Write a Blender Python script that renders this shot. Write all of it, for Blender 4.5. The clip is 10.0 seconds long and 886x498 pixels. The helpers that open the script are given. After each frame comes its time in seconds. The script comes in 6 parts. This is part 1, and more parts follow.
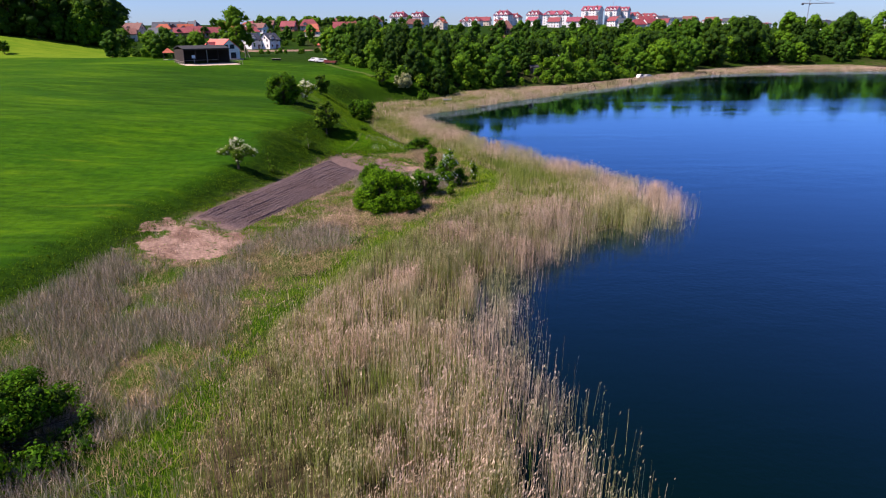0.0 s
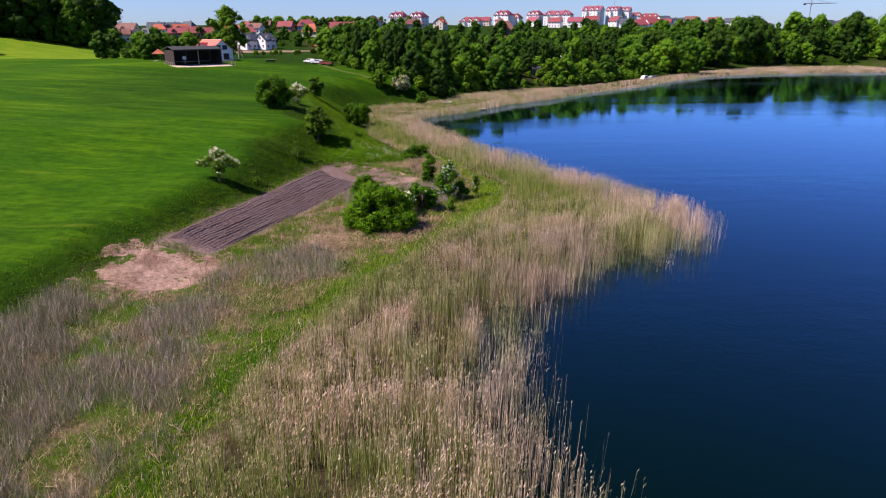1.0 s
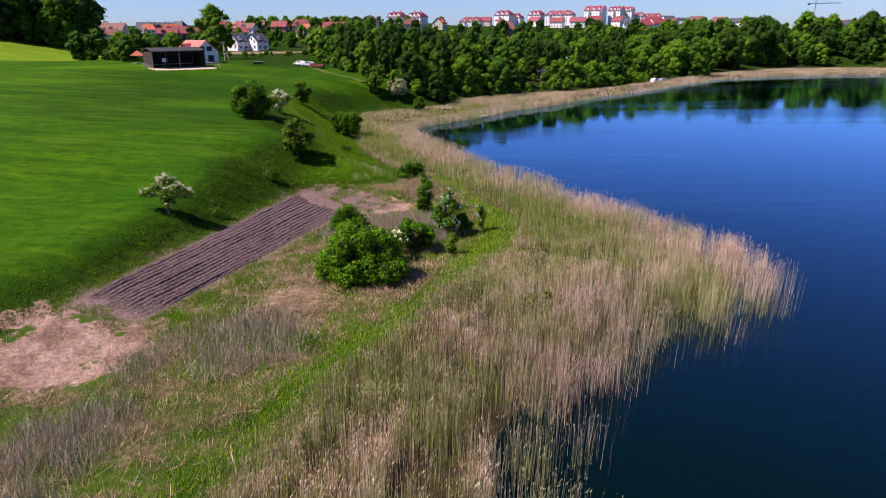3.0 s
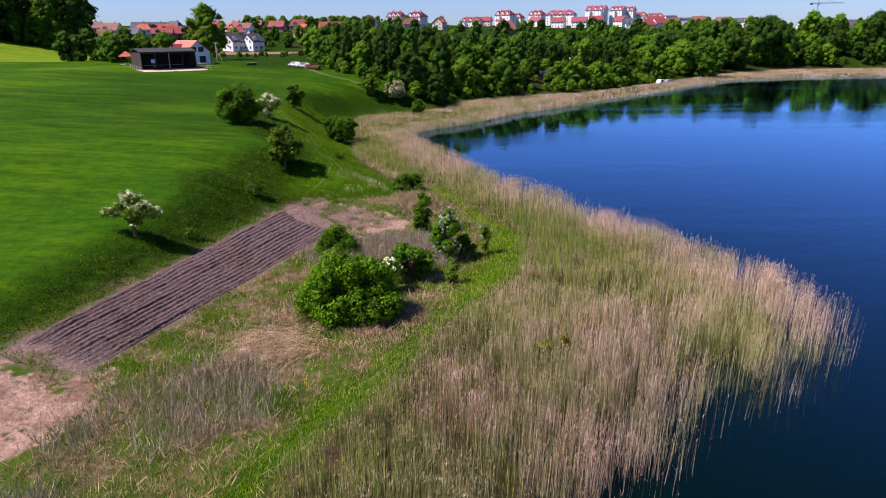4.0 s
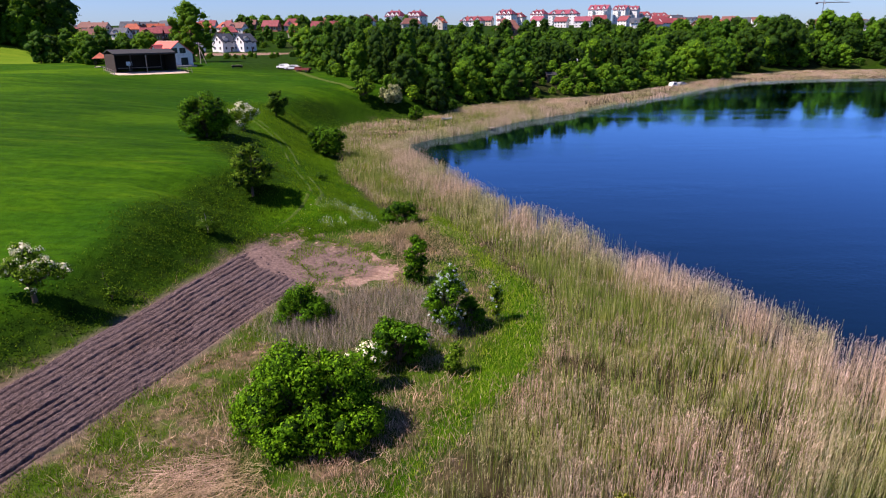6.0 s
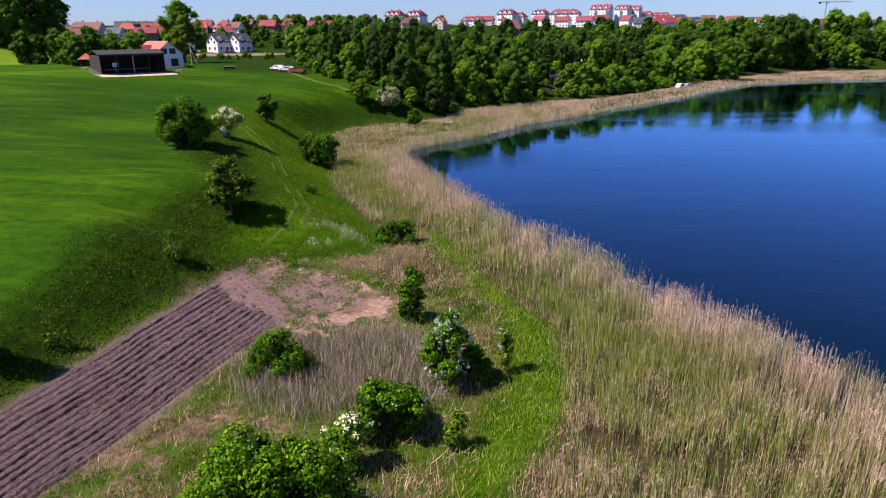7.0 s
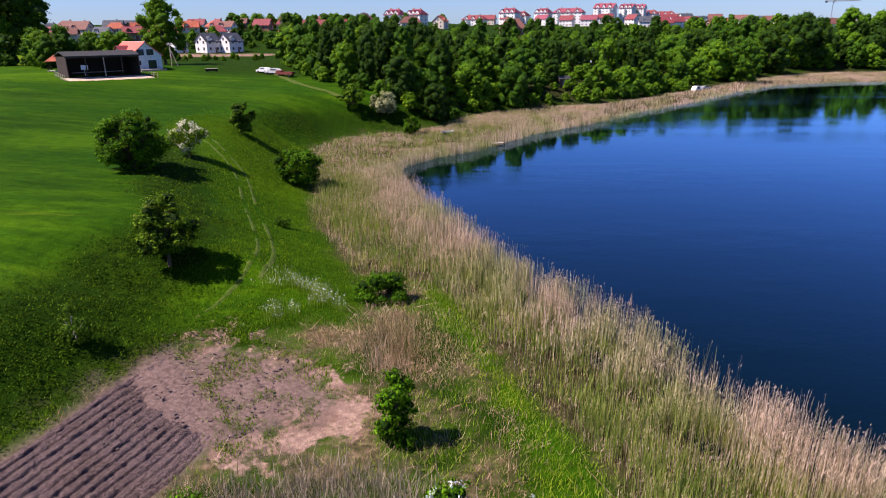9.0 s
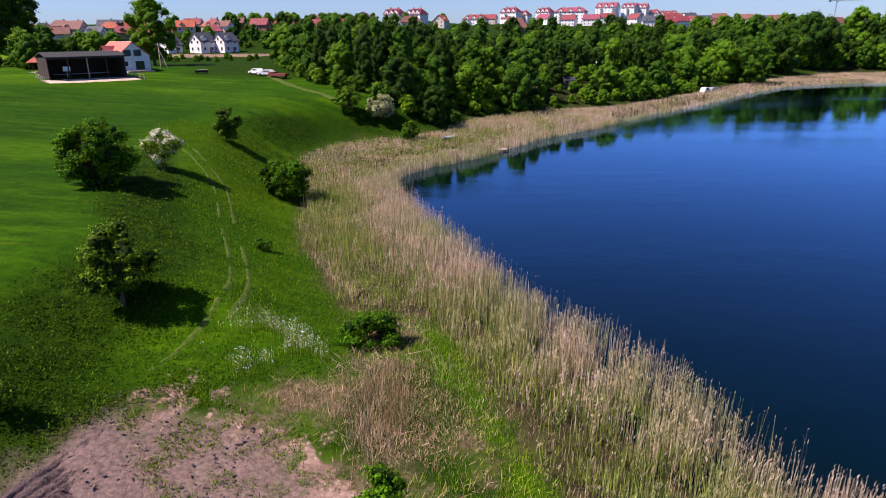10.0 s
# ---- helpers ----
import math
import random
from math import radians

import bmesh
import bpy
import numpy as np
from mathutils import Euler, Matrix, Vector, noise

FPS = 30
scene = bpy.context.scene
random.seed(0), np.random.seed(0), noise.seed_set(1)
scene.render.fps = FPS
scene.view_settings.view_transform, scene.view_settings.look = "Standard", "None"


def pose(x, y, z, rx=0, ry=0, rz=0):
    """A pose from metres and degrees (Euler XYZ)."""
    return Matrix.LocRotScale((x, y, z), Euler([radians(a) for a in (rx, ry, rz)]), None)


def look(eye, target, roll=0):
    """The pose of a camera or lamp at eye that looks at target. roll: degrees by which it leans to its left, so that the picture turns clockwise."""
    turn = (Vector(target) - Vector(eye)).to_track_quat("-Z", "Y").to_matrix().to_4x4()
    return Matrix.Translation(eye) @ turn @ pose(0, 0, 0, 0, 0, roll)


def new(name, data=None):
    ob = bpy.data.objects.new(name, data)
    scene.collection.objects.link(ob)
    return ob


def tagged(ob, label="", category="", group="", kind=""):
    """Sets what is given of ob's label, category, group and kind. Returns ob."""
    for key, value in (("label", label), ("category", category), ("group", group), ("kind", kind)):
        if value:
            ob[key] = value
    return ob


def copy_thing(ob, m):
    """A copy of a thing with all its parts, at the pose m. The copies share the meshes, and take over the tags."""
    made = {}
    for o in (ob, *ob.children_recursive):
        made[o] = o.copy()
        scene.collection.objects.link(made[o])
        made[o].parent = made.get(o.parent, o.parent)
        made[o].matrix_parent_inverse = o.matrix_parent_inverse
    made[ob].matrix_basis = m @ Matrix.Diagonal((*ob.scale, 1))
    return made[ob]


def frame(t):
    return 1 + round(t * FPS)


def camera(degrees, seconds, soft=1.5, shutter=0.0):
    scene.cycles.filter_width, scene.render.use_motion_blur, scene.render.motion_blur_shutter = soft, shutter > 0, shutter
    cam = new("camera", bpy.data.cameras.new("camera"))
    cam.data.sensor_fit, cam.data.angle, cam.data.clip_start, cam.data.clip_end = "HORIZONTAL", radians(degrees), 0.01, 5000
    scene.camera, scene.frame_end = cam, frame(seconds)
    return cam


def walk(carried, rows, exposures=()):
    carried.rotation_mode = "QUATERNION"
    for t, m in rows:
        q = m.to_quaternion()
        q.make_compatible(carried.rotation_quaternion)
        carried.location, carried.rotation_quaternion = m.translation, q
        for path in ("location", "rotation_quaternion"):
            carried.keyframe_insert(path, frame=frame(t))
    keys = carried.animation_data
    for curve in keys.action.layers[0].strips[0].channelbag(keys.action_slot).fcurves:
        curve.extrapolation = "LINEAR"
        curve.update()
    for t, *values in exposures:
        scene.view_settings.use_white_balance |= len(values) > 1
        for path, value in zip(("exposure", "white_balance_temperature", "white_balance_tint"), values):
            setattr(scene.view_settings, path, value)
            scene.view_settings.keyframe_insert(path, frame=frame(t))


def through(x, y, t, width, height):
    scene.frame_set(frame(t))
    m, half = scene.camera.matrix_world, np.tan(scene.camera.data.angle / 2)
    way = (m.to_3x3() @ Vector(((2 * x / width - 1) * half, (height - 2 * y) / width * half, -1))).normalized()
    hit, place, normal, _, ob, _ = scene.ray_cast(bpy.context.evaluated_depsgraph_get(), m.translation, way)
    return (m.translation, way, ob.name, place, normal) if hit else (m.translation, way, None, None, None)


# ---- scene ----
cam = camera(69.0, 10.0, soft=1.05, shutter=0.14)
# one straight, level flight at 7.6 m/s, 21 m over the lake
PATH = [
    (0.0, (0.130, 0.447, 20.767), (-0.415, 47.870, 4.929), -0.53),
    (0.5, (0.131, 4.247, 20.777), (-0.402, 51.672, 4.949), -0.53),
    (1.0, (0.131, 8.047, 20.788), (-0.392, 55.475, 4.968), -0.53),
    (1.5, (0.132, 11.846, 20.799), (-0.383, 59.277, 4.985), -0.53),
    (2.0, (0.132, 15.646, 20.810), (-0.376, 63.078, 5.001), -0.53),
    (2.5, (0.133, 19.446, 20.821), (-0.372, 66.879, 5.016), -0.53),
    (3.0, (0.133, 23.245, 20.832), (-0.369, 70.680, 5.030), -0.53),
    (3.5, (0.134, 27.045, 20.843), (-0.368, 74.480, 5.042), -0.53),
    (4.0, (0.134, 30.845, 20.854), (-0.369, 78.280, 5.053), -0.53),
    (4.5, (0.135, 34.644, 20.865), (-0.372, 82.079, 5.063), -0.53),
    (5.0, (0.136, 38.444, 20.876), (-0.376, 85.878, 5.072), -0.54),
    (5.5, (0.136, 42.244, 20.886), (-0.383, 89.676, 5.080), -0.54),
    (6.0, (0.137, 46.043, 20.897), (-0.391, 93.475, 5.086), -0.54),
    (6.5, (0.137, 49.843, 20.908), (-0.402, 97.272, 5.091), -0.54),
    (7.0, (0.138, 53.643, 20.919), (-0.414, 101.069, 5.095), -0.55),
    (7.5, (0.138, 57.442, 20.930), (-0.429, 104.866, 5.098), -0.55),
    (8.0, (0.139, 61.242, 20.941), (-0.445, 108.662, 5.099), -0.55),
    (8.5, (0.140, 65.042, 20.952), (-0.463, 112.458, 5.100), -0.56),
    (9.0, (0.140, 68.841, 20.963), (-0.483, 116.254, 5.099), -0.56),
    (9.5, (0.141, 72.641, 20.974), (-0.505, 120.049, 5.097), -0.57),
    (10.0, (0.141, 76.440, 20.984), (-0.529, 123.843, 5.093), -0.57),
]
walk(cam, [(t, look(eye, target, roll)) for t, eye, target, roll in PATH], [(0.0, 1.0, 6430, 23)])

# ---- daylight ----
SUN_ELEVATION, SUN_FROM = radians(53), Vector((-0.975, -0.22, 0)).normalized()
world = bpy.data.worlds.new("sky")
world.use_nodes = True
scene.world = world
_t = world.node_tree
_sky = _t.nodes.new("ShaderNodeTexSky")
_sky.sky_type, _sky.sun_disc = "NISHITA", False
_sky.sun_elevation = SUN_ELEVATION
_sky.sun_rotation = math.atan2(SUN_FROM.x, SUN_FROM.y)
_sky.altitude, _sky.air_density, _sky.dust_density, _sky.ozone_density = 0, 1.0, 0.3, 1.6
_clear = _t.nodes.new("ShaderNodeMix")  # clear, dry air: less red than the stock sky
_clear.data_type, _clear.blend_type = "RGBA", "MULTIPLY"
_clear.inputs[0].default_value = 1.0
_clear.inputs[7].default_value = (0.68, 0.93, 1.48, 1)
_t.links.new(_sky.outputs[0], _clear.inputs[6])
_t.links.new(_clear.outputs[2], _t.nodes["Background"].inputs[0])
_t.nodes["Background"].inputs[1].default_value = 0.05
sun = new("sun", bpy.data.lights.new("sun", "SUN"))
sun.data.energy, sun.data.angle, sun.data.color = 5.0, radians(0.55), (1.0, 0.89, 0.75)
_s = Vector((SUN_FROM.x * math.cos(SUN_ELEVATION), SUN_FROM.y * math.cos(SUN_ELEVATION), math.sin(SUN_ELEVATION)))
sun.matrix_world = look(_s * 500, (0, 0, 0))


# ---- materials ----
class Mat:
    """A small builder for node materials."""

    def __init__(self, name):
        self.m = bpy.data.materials.new(name)
        self.m.use_nodes = True
        self.t = self.m.node_tree
        self.bsdf = self.t.nodes["Principled BSDF"]
        self.bsdf.inputs["Specular IOR Level"].default_value = 0.25

    def node(self, kind, **values):
        n = self.t.nodes.new(kind)
        for key, v in values.items():
            n.inputs[key.replace("_", " ")].default_value = v
        return n

    def link(self, a, b):
        self.t.links.new(a, b)

    def coords(self, scale=(1, 1, 1)):
        c = self.t.nodes.new("ShaderNodeTexCoord")
        m = self.t.nodes.new("ShaderNodeMapping")
        m.inputs["Scale"].default_value = scale
        self.link(c.outputs["Object"], m.inputs["Vector"])
        return m.outputs[0]

    def noise(self, scale, detail=4.0, stretch=(1, 1, 1), rough=0.55):
        n = self.node("ShaderNodeTexNoise", Scale=scale, Detail=detail, Roughness=rough)
        self.link(self.coords(stretch), n.inputs["Vector"])
        return n.outputs["Fac"]

    def ramp(self, fac, stops):
        r = self.t.nodes.new("ShaderNodeValToRGB")
        e = r.color_ramp.elements
        while len(e) < len(stops):
            e.new(0.5)
        for el, (pos, col) in zip(e, stops):
            el.position = pos
            el.color = (*col, 1) if len(col) == 3 else col
        self.link(fac, r.inputs[0])
        return r.outputs[0]

    def mix(self, fac, a, b, mode="MIX"):
        n = self.t.nodes.new("ShaderNodeMix")
        n.data_type, n.blend_type = "RGBA", mode
        for value, i in ((fac, 0), (a, 6), (b, 7)):
            if isinstance(value, (int, float)):
                n.inputs[i].default_value = value
            elif isinstance(value, tuple):
                n.inputs[i].default_value = (*value, 1)
            else:
                self.link(value, n.inputs[i])
        return n.outputs[2]

    def math(self, op, a, b=0.0, c=None):
        n = self.t.nodes.new("ShaderNodeMath")
        n.operation = op
        for i, v in enumerate((a, b) if c is None else (a, b, c)):
            if isinstance(v, (int, float)):
                n.inputs[i].default_value = v
            else:
                self.link(v, n.inputs[i])
        return n.outputs[0]

    def spread(self, fac, lo, hi):
        n = self.t.nodes.new("ShaderNodeMapRange")
        n.interpolation_type = "SMOOTHSTEP"
        self.link(fac, n.inputs[0])
        n.inputs[1].default_value, n.inputs[2].default_value = lo, hi
        return n.outputs[0]

    def island(self):
        return self.t.nodes.new("ShaderNodeNewGeometry").outputs["Random Per Island"]

    def whole(self):
        return self.t.nodes.new("ShaderNodeObjectInfo").outputs["Random"]

    def attr(self, name):
        n = self.t.nodes.new("ShaderNodeAttribute")
        n.attribute_name = name
        s = self.t.nodes.new("ShaderNodeSeparateColor")
        self.link(n.outputs["Color"], s.inputs[0])
        return s.outputs

    def finish(self, colour, rough=0.8, bump=None, depth=0.05, distance=1.0, metal=0.0, spec=0.25):
        if isinstance(colour, tuple):
            self.bsdf.inputs["Base Color"].default_value = (*colour, 1)
        else:
            self.link(colour, self.bsdf.inputs["Base Color"])
        if isinstance(rough, (int, float)):
            self.bsdf.inputs["Roughness"].default_value = rough
        else:
            self.link(rough, self.bsdf.inputs["Roughness"])
        self.bsdf.inputs["Metallic"].default_value = metal
        self.bsdf.inputs["Specular IOR Level"].default_value = spec
        if bump is not None:
            b = self.node("ShaderNodeBump", Strength=1.0, Distance=depth)
            self.link(bump, b.inputs["Height"])
            self.link(b.outputs[0], self.bsdf.inputs["Normal"])
        return self.m

    def leafy(self, amount=0.3):
        """Lets some of the light through, as thin leaves do."""
        out = self.t.nodes["Material Output"]
        tr = self.t.nodes.new("ShaderNodeBsdfTranslucent")
        src = self.bsdf.inputs["Base Color"].links
        if src:
            warm = self.mix(0.5, src[0].from_socket, (0.25, 0.42, 0.02), "MIX")
            self.link(warm, tr.inputs["Color"])
        ms = self.t.nodes.new("ShaderNodeMixShader")
        ms.inputs[0].default_value = amount
        self.link(self.bsdf.outputs[0], ms.inputs[1])
        self.link(tr.outputs[0], ms.inputs[2])
        self.link(ms.outputs[0], out.inputs["Surface"])
        return self.m


def plain(name, colour, rough=0.7, vary=0.25, scale=1.5, metal=0.0, spec=0.25, depth=0.01):
    """A painted, rendered or timber surface with dirt at two scales."""
    m = Mat(name)
    dark = tuple(c * (1 - vary) for c in colour)
    lite = tuple(min(1, c * (1 + vary * 0.6)) for c in colour)
    broad = m.ramp(m.noise(scale, 5), [(0.3, dark), (0.7, lite)])
    fine = m.noise(scale * 14, 3)
    col = m.mix(m.math("MULTIPLY", fine, 0.35), broad, dark)
    col = m.mix(m.math("MULTIPLY", m.whole(), 0.25), col, dark)
    return m.finish(col, rough, fine, depth, metal=metal, spec=spec)


def leaf_mat(name, dark, mid, lite, through=0.17):
    m = Mat(name)
    col = m.ramp(m.island(), [(0.0, dark), (0.55, mid), (1.0, lite)])
    col = m.mix(1.0, col, m.ramp(m.whole(), [(0.0, (0.58, 0.66, 0.80)), (0.5, (0.9, 0.92, 0.9)), (1.0, (1.30, 1.16, 0.9))]), "MULTIPLY")
    m.finish(col, 0.65, spec=0.04)
    return m.leafy(through)


def blade_mat(name, stops, through=0.25, drift=False):
    """Blades that differ one by one; drift lets their tint wander from patch to patch."""
    m = Mat(name)
    col = m.ramp(m.island(), stops)
    if drift:
        col = m.mix(m.math("MULTIPLY", m.spread(m.noise(0.35, 4), 0.44, 0.62), 0.7), col, m.mix(1.0, col, (0.55, 0.68, 0.6), "MULTIPLY"))
        col = m.mix(m.math("MULTIPLY", m.spread(m.noise(0.15, 3), 0.50, 0.66), 0.6), col, m.mix(1.0, col, (1.35, 1.12, 0.9), "MULTIPLY"))
    m.finish(col, 0.75, spec=0.05)
    return m.leafy(through)


def ground_mat():
    m = Mat("land")
    a, b = m.attr("zone_a"), m.attr("zone_b")
    fine = m.noise(9.0, 5)
    mid = m.noise(0.9, 5)
    broad = m.noise(0.06, 4)
    grass = m.ramp(mid, [(0.25, (0.005, 0.015, 0.001)), (0.5, (0.012, 0.034, 0.001)), (0.78, (0.034, 0.074, 0.002))])
    grass = m.mix(m.spread(broad, 0.4, 0.65), grass, (0.012, 0.036, 0.001), "MIX")
    # the crop: drilled rows and yellowish streaks along the slope
    streak = m.noise(0.42, 4, (0.22, 1.0, 0.3))
    wide = m.noise(0.045, 3, (0.35, 1.0, 0.3))
    crop = m.ramp(streak, [(0.28, (0.013, 0.046, 0.001)), (0.52, (0.025, 0.076, 0.001)), (0.78, (0.052, 0.116, 0.001))])
    crop = m.mix(m.math("MULTIPLY", m.spread(wide, 0.5, 0.72), 0.6), crop, (0.066, 0.148, 0.001))
    crop = m.mix(m.math("MULTIPLY", m.spread(m.noise(0.07, 4, (0.5, 1, 1)), 0.42, 0.66), 0.6), crop, (0.013, 0.058, 0.001))
    crop = m.mix(m.math("MULTIPLY", m.spread(m.noise(0.4, 5, (0.12, 1, 1)), 0.62, 0.78), 0.35), crop, (0.15, 0.18, 0.012))
    crop = m.mix(1.0, crop, m.ramp(m.noise(1.3, 6, (0.45, 1, 1), 0.7), [(0.30, (0.72, 0.74, 0.9)), (0.5, (1.2, 1.15, 1.0)), (0.70, (1.75, 1.5, 1.1))]), "MULTIPLY")
    crop = m.mix(m.math("MULTIPLY", m.spread(m.noise(0.9, 5, (0.06, 1, 1)), 0.55, 0.72), 0.45), crop, m.mix(1.0, crop, (1.7, 1.35, 1.0), "MULTIPLY"))
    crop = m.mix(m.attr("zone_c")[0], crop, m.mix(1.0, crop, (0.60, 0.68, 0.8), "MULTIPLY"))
    col = m.mix(a[0], grass, crop)
    dry = m.ramp(m.noise(2.2, 6), [(0.3, (0.040, 0.040, 0.016)), (0.5, (0.105, 0.080, 0.045)), (0.75, (0.25, 0.175, 0.115))])
    dry = m.mix(m.spread(m.noise(0.35, 4), 0.38, 0.56), dry, (0.040, 0.078, 0.006))
    col = m.mix(a[2], col, dry)
    bare = m.ramp(m.noise(3.0, 7, (1, 1, 1), 0.7), [(0.25, (0.15, 0.096, 0.080)), (0.5, (0.27, 0.178, 0.142)), (0.75, (0.47, 0.33, 0.25))])
    worn = m.spread(m.math("ADD", a[1], m.math("MULTIPLY", m.math("SUBTRACT", m.noise(0.75, 6), 0.5), 2.4)), 0.38, 0.70)
    bare = m.mix(m.spread(m.noise(0.5, 4), 0.42, 0.62), bare, m.mix(1.0, bare, (0.62, 0.58, 0.55), "MULTIPLY"))
    col = m.mix(m.math("MULTIPLY", worn, m.spread(a[1], 0.05, 0.3)), col, bare)
    col = m.mix(b[0], col, m.ramp(mid, [(0.3, (0.018, 0.014, 0.008)), (0.7, (0.06, 0.045, 0.025))]))
    soil = m.ramp(m.noise(4.0, 6), [(0.3, (0.095, 0.064, 0.058)), (0.7, (0.215, 0.150, 0.136))])
    col = m.mix(b[1], col, soil)
    yellow = m.ramp(m.noise(0.3, 4, (0.2, 1, 1)), [(0.3, (0.075, 0.16, 0.006)), (0.7, (0.15, 0.22, 0.012))])
    col = m.mix(b[2], col, yellow)
    col = m.mix(m.math("MULTIPLY", fine, 0.5), col, m.mix(1.0, col, (0.45, 0.45, 0.45), "MULTIPLY"))
    h = m.math("ADD", m.math("MULTIPLY", fine, 0.25), mid)
    return m.finish(col, 0.95, h, 0.22, spec=0.03)


def water_mat():
    m = Mat("lake_water")
    ripple = m.noise(1.6, 3, (1.0, 1.5, 1))
    swell = m.noise(0.25, 2, (0.6, 1.2, 1))
    wind = m.spread(m.noise(0.018, 3, (0.35, 1.6, 1)), 0.46, 0.62)
    h = m.math("ADD", m.math("MULTIPLY", ripple, 0.35), swell)
    b = m.node("ShaderNodeBump", Strength=1.0, Distance=0.022)
    m.link(m.math("MULTIPLY", h, m.math("MULTIPLY_ADD", wind, 1.2, 0.5)), b.inputs["Height"])
    body = m.node("ShaderNodeBsdfDiffuse", Color=(0.0003, 0.0042, 0.0036, 1))
    gloss = m.node("ShaderNodeBsdfGlossy", Color=(0.42, 0.69, 1.0, 1))
    fres = m.node("ShaderNodeFresnel", IOR=1.42)
    both = m.t.nodes.new("ShaderNodeMixShader")
    m.link(m.math("MULTIPLY_ADD", wind, 0.09, 0.02), gloss.inputs["Roughness"])
    for n in (gloss, fres):
        m.link(b.outputs[0], n.inputs["Normal"])
    mirror = m.math("MULTIPLY_ADD", fres.outputs[0], 1.75, -0.066)
    m.link(mirror, both.inputs[0])
    m.link(body.outputs[0], both.inputs[1])
    m.link(gloss.outputs[0], both.inputs[2])
    m.link(both.outputs[0], m.t.nodes["Material Output"].inputs["Surface"])
    return m.m


def tile_roof(name, colour):
    m = Mat(name)
    w = m.node("ShaderNodeTexWave", Scale=1.4, Distortion=0.4)
    m.link(m.coords(), w.inputs["Vector"])
    w.bands_direction = "Z"
    dark = tuple(c * 0.62 for c in colour)
    col = m.mix(m.spread(m.noise(0.8, 5), 0.35, 0.7), dark, colour)
    col = m.mix(m.math("MULTIPLY", m.whole(), 0.35), col, dark)
    return m.finish(col, 0.7, w.outputs["Fac"], 0.03)


def planks(name, colour):
    m = Mat(name)
    grain = m.noise(6.0, 5, (1.0, 1.0, 0.08))
    col = m.ramp(grain, [(0.3, tuple(c * 0.5 for c in colour)), (0.7, colour)])
    return m.finish(col, 0.85, grain, 0.02)


def glass_mat(name, colour):
    m = Mat(name)
    col = m.mix(m.math("MULTIPLY", m.whole(), 0.7), colour, tuple(c * 0.35 for c in colour))
    return m.finish(col, 0.08, spec=0.6)


LAND, WATER = ground_mat(), water_mat()
SOIL = Mat("ploughed_soil")
_n = SOIL.noise(5.0, 7, (1, 1, 1), 0.7)
SOIL = SOIL.finish(SOIL.mix(SOIL.spread(SOIL.noise(0.35, 4), 0.35, 0.7),
                   SOIL.ramp(_n, [(0.30, (0.042, 0.029, 0.027)), (0.52, (0.122, 0.084, 0.080)), (0.75, (0.26, 0.182, 0.170))]),
                   SOIL.ramp(_n, [(0.25, (0.070, 0.050, 0.050)), (0.8, (0.20, 0.145, 0.145))])), 0.95, _n, 0.30, spec=0.1)
BARK = planks("bark", (0.10, 0.075, 0.05))
BIRCH_BARK = planks("birch_bark", (0.45, 0.42, 0.38))
GREENS = {"leaf_green": ((0.012, 0.042, 0.001), (0.056, 0.155, 0.003), (0.14, 0.29, 0.008)),
          "leaf_dark": ((0.012, 0.040, 0.002), (0.054, 0.132, 0.005), (0.13, 0.24, 0.011)),
          "leaf_olive": ((0.014, 0.038, 0.002), (0.062, 0.132, 0.006), (0.16, 0.25, 0.016)),
          "leaf_sallow": ((0.045, 0.062, 0.006), (0.13, 0.155, 0.018), (0.26, 0.27, 0.05)),
          "leaf_bright": ((0.013, 0.046, 0.001), (0.068, 0.185, 0.003), (0.19, 0.37, 0.009))}
LEAF, LEAF_DARK, LEAF_OLIVE, LEAF_SALLOW, LEAF_BRIGHT = [leaf_mat(k, *v) for k, v in GREENS.items()]
GREENS["wood_dark"] = ((0.014, 0.041, 0.003), (0.030, 0.076, 0.005), (0.060, 0.128, 0.008))
GREENS["wood_green"] = ((0.024, 0.070, 0.003), (0.054, 0.140, 0.005), (0.098, 0.215, 0.009))
GREENS["wood_fresh"] = ((0.046, 0.112, 0.003), (0.110, 0.235, 0.007), (0.20, 0.35, 0.016))
WOOD_DARK, WOOD_GREEN, WOOD_FRESH = [leaf_mat(k, *GREENS[k]) for k in ("wood_dark", "wood_green", "wood_fresh")]
NEEDLE = leaf_mat("needles", (0.010, 0.030, 0.008), (0.020, 0.058, 0.014), (0.036, 0.092, 0.022), 0.1)
BLOSSOM = leaf_mat("blossom", (0.55, 0.54, 0.45), (0.78, 0.77, 0.68), (0.86, 0.85, 0.78), 0.2)
GREY_LEAF = leaf_mat("willow_leaf", (0.10, 0.13, 0.07), (0.22, 0.25, 0.15), (0.36, 0.38, 0.27))


def reed_mat(name, stops, olive, rose, through):
    """Dry stalks whose tint drifts from rosy straw to olive in patches."""
    m = Mat(name)
    col = m.ramp(m.island(), stops)
    col = m.mix(m.math("MULTIPLY", m.spread(m.noise(0.10, 3), 0.50, 0.62), 0.75), col, m.mix(1.0, col, rose, "MULTIPLY"))
    col = m.mix(m.math("MULTIPLY", m.spread(m.noise(0.16, 5, (1, 0.7, 1)), 0.43, 0.60), 0.68), col, m.mix(1.0, col, olive, "MULTIPLY"))
    col = m.mix(1.0, col, m.ramp(m.noise(0.9, 3), [(0.32, (0.68, 0.66, 0.64)), (0.66, (1.22, 1.20, 1.18))]), "MULTIPLY")
    m.finish(col, 0.75, spec=0.05)
    return m.leafy(through)


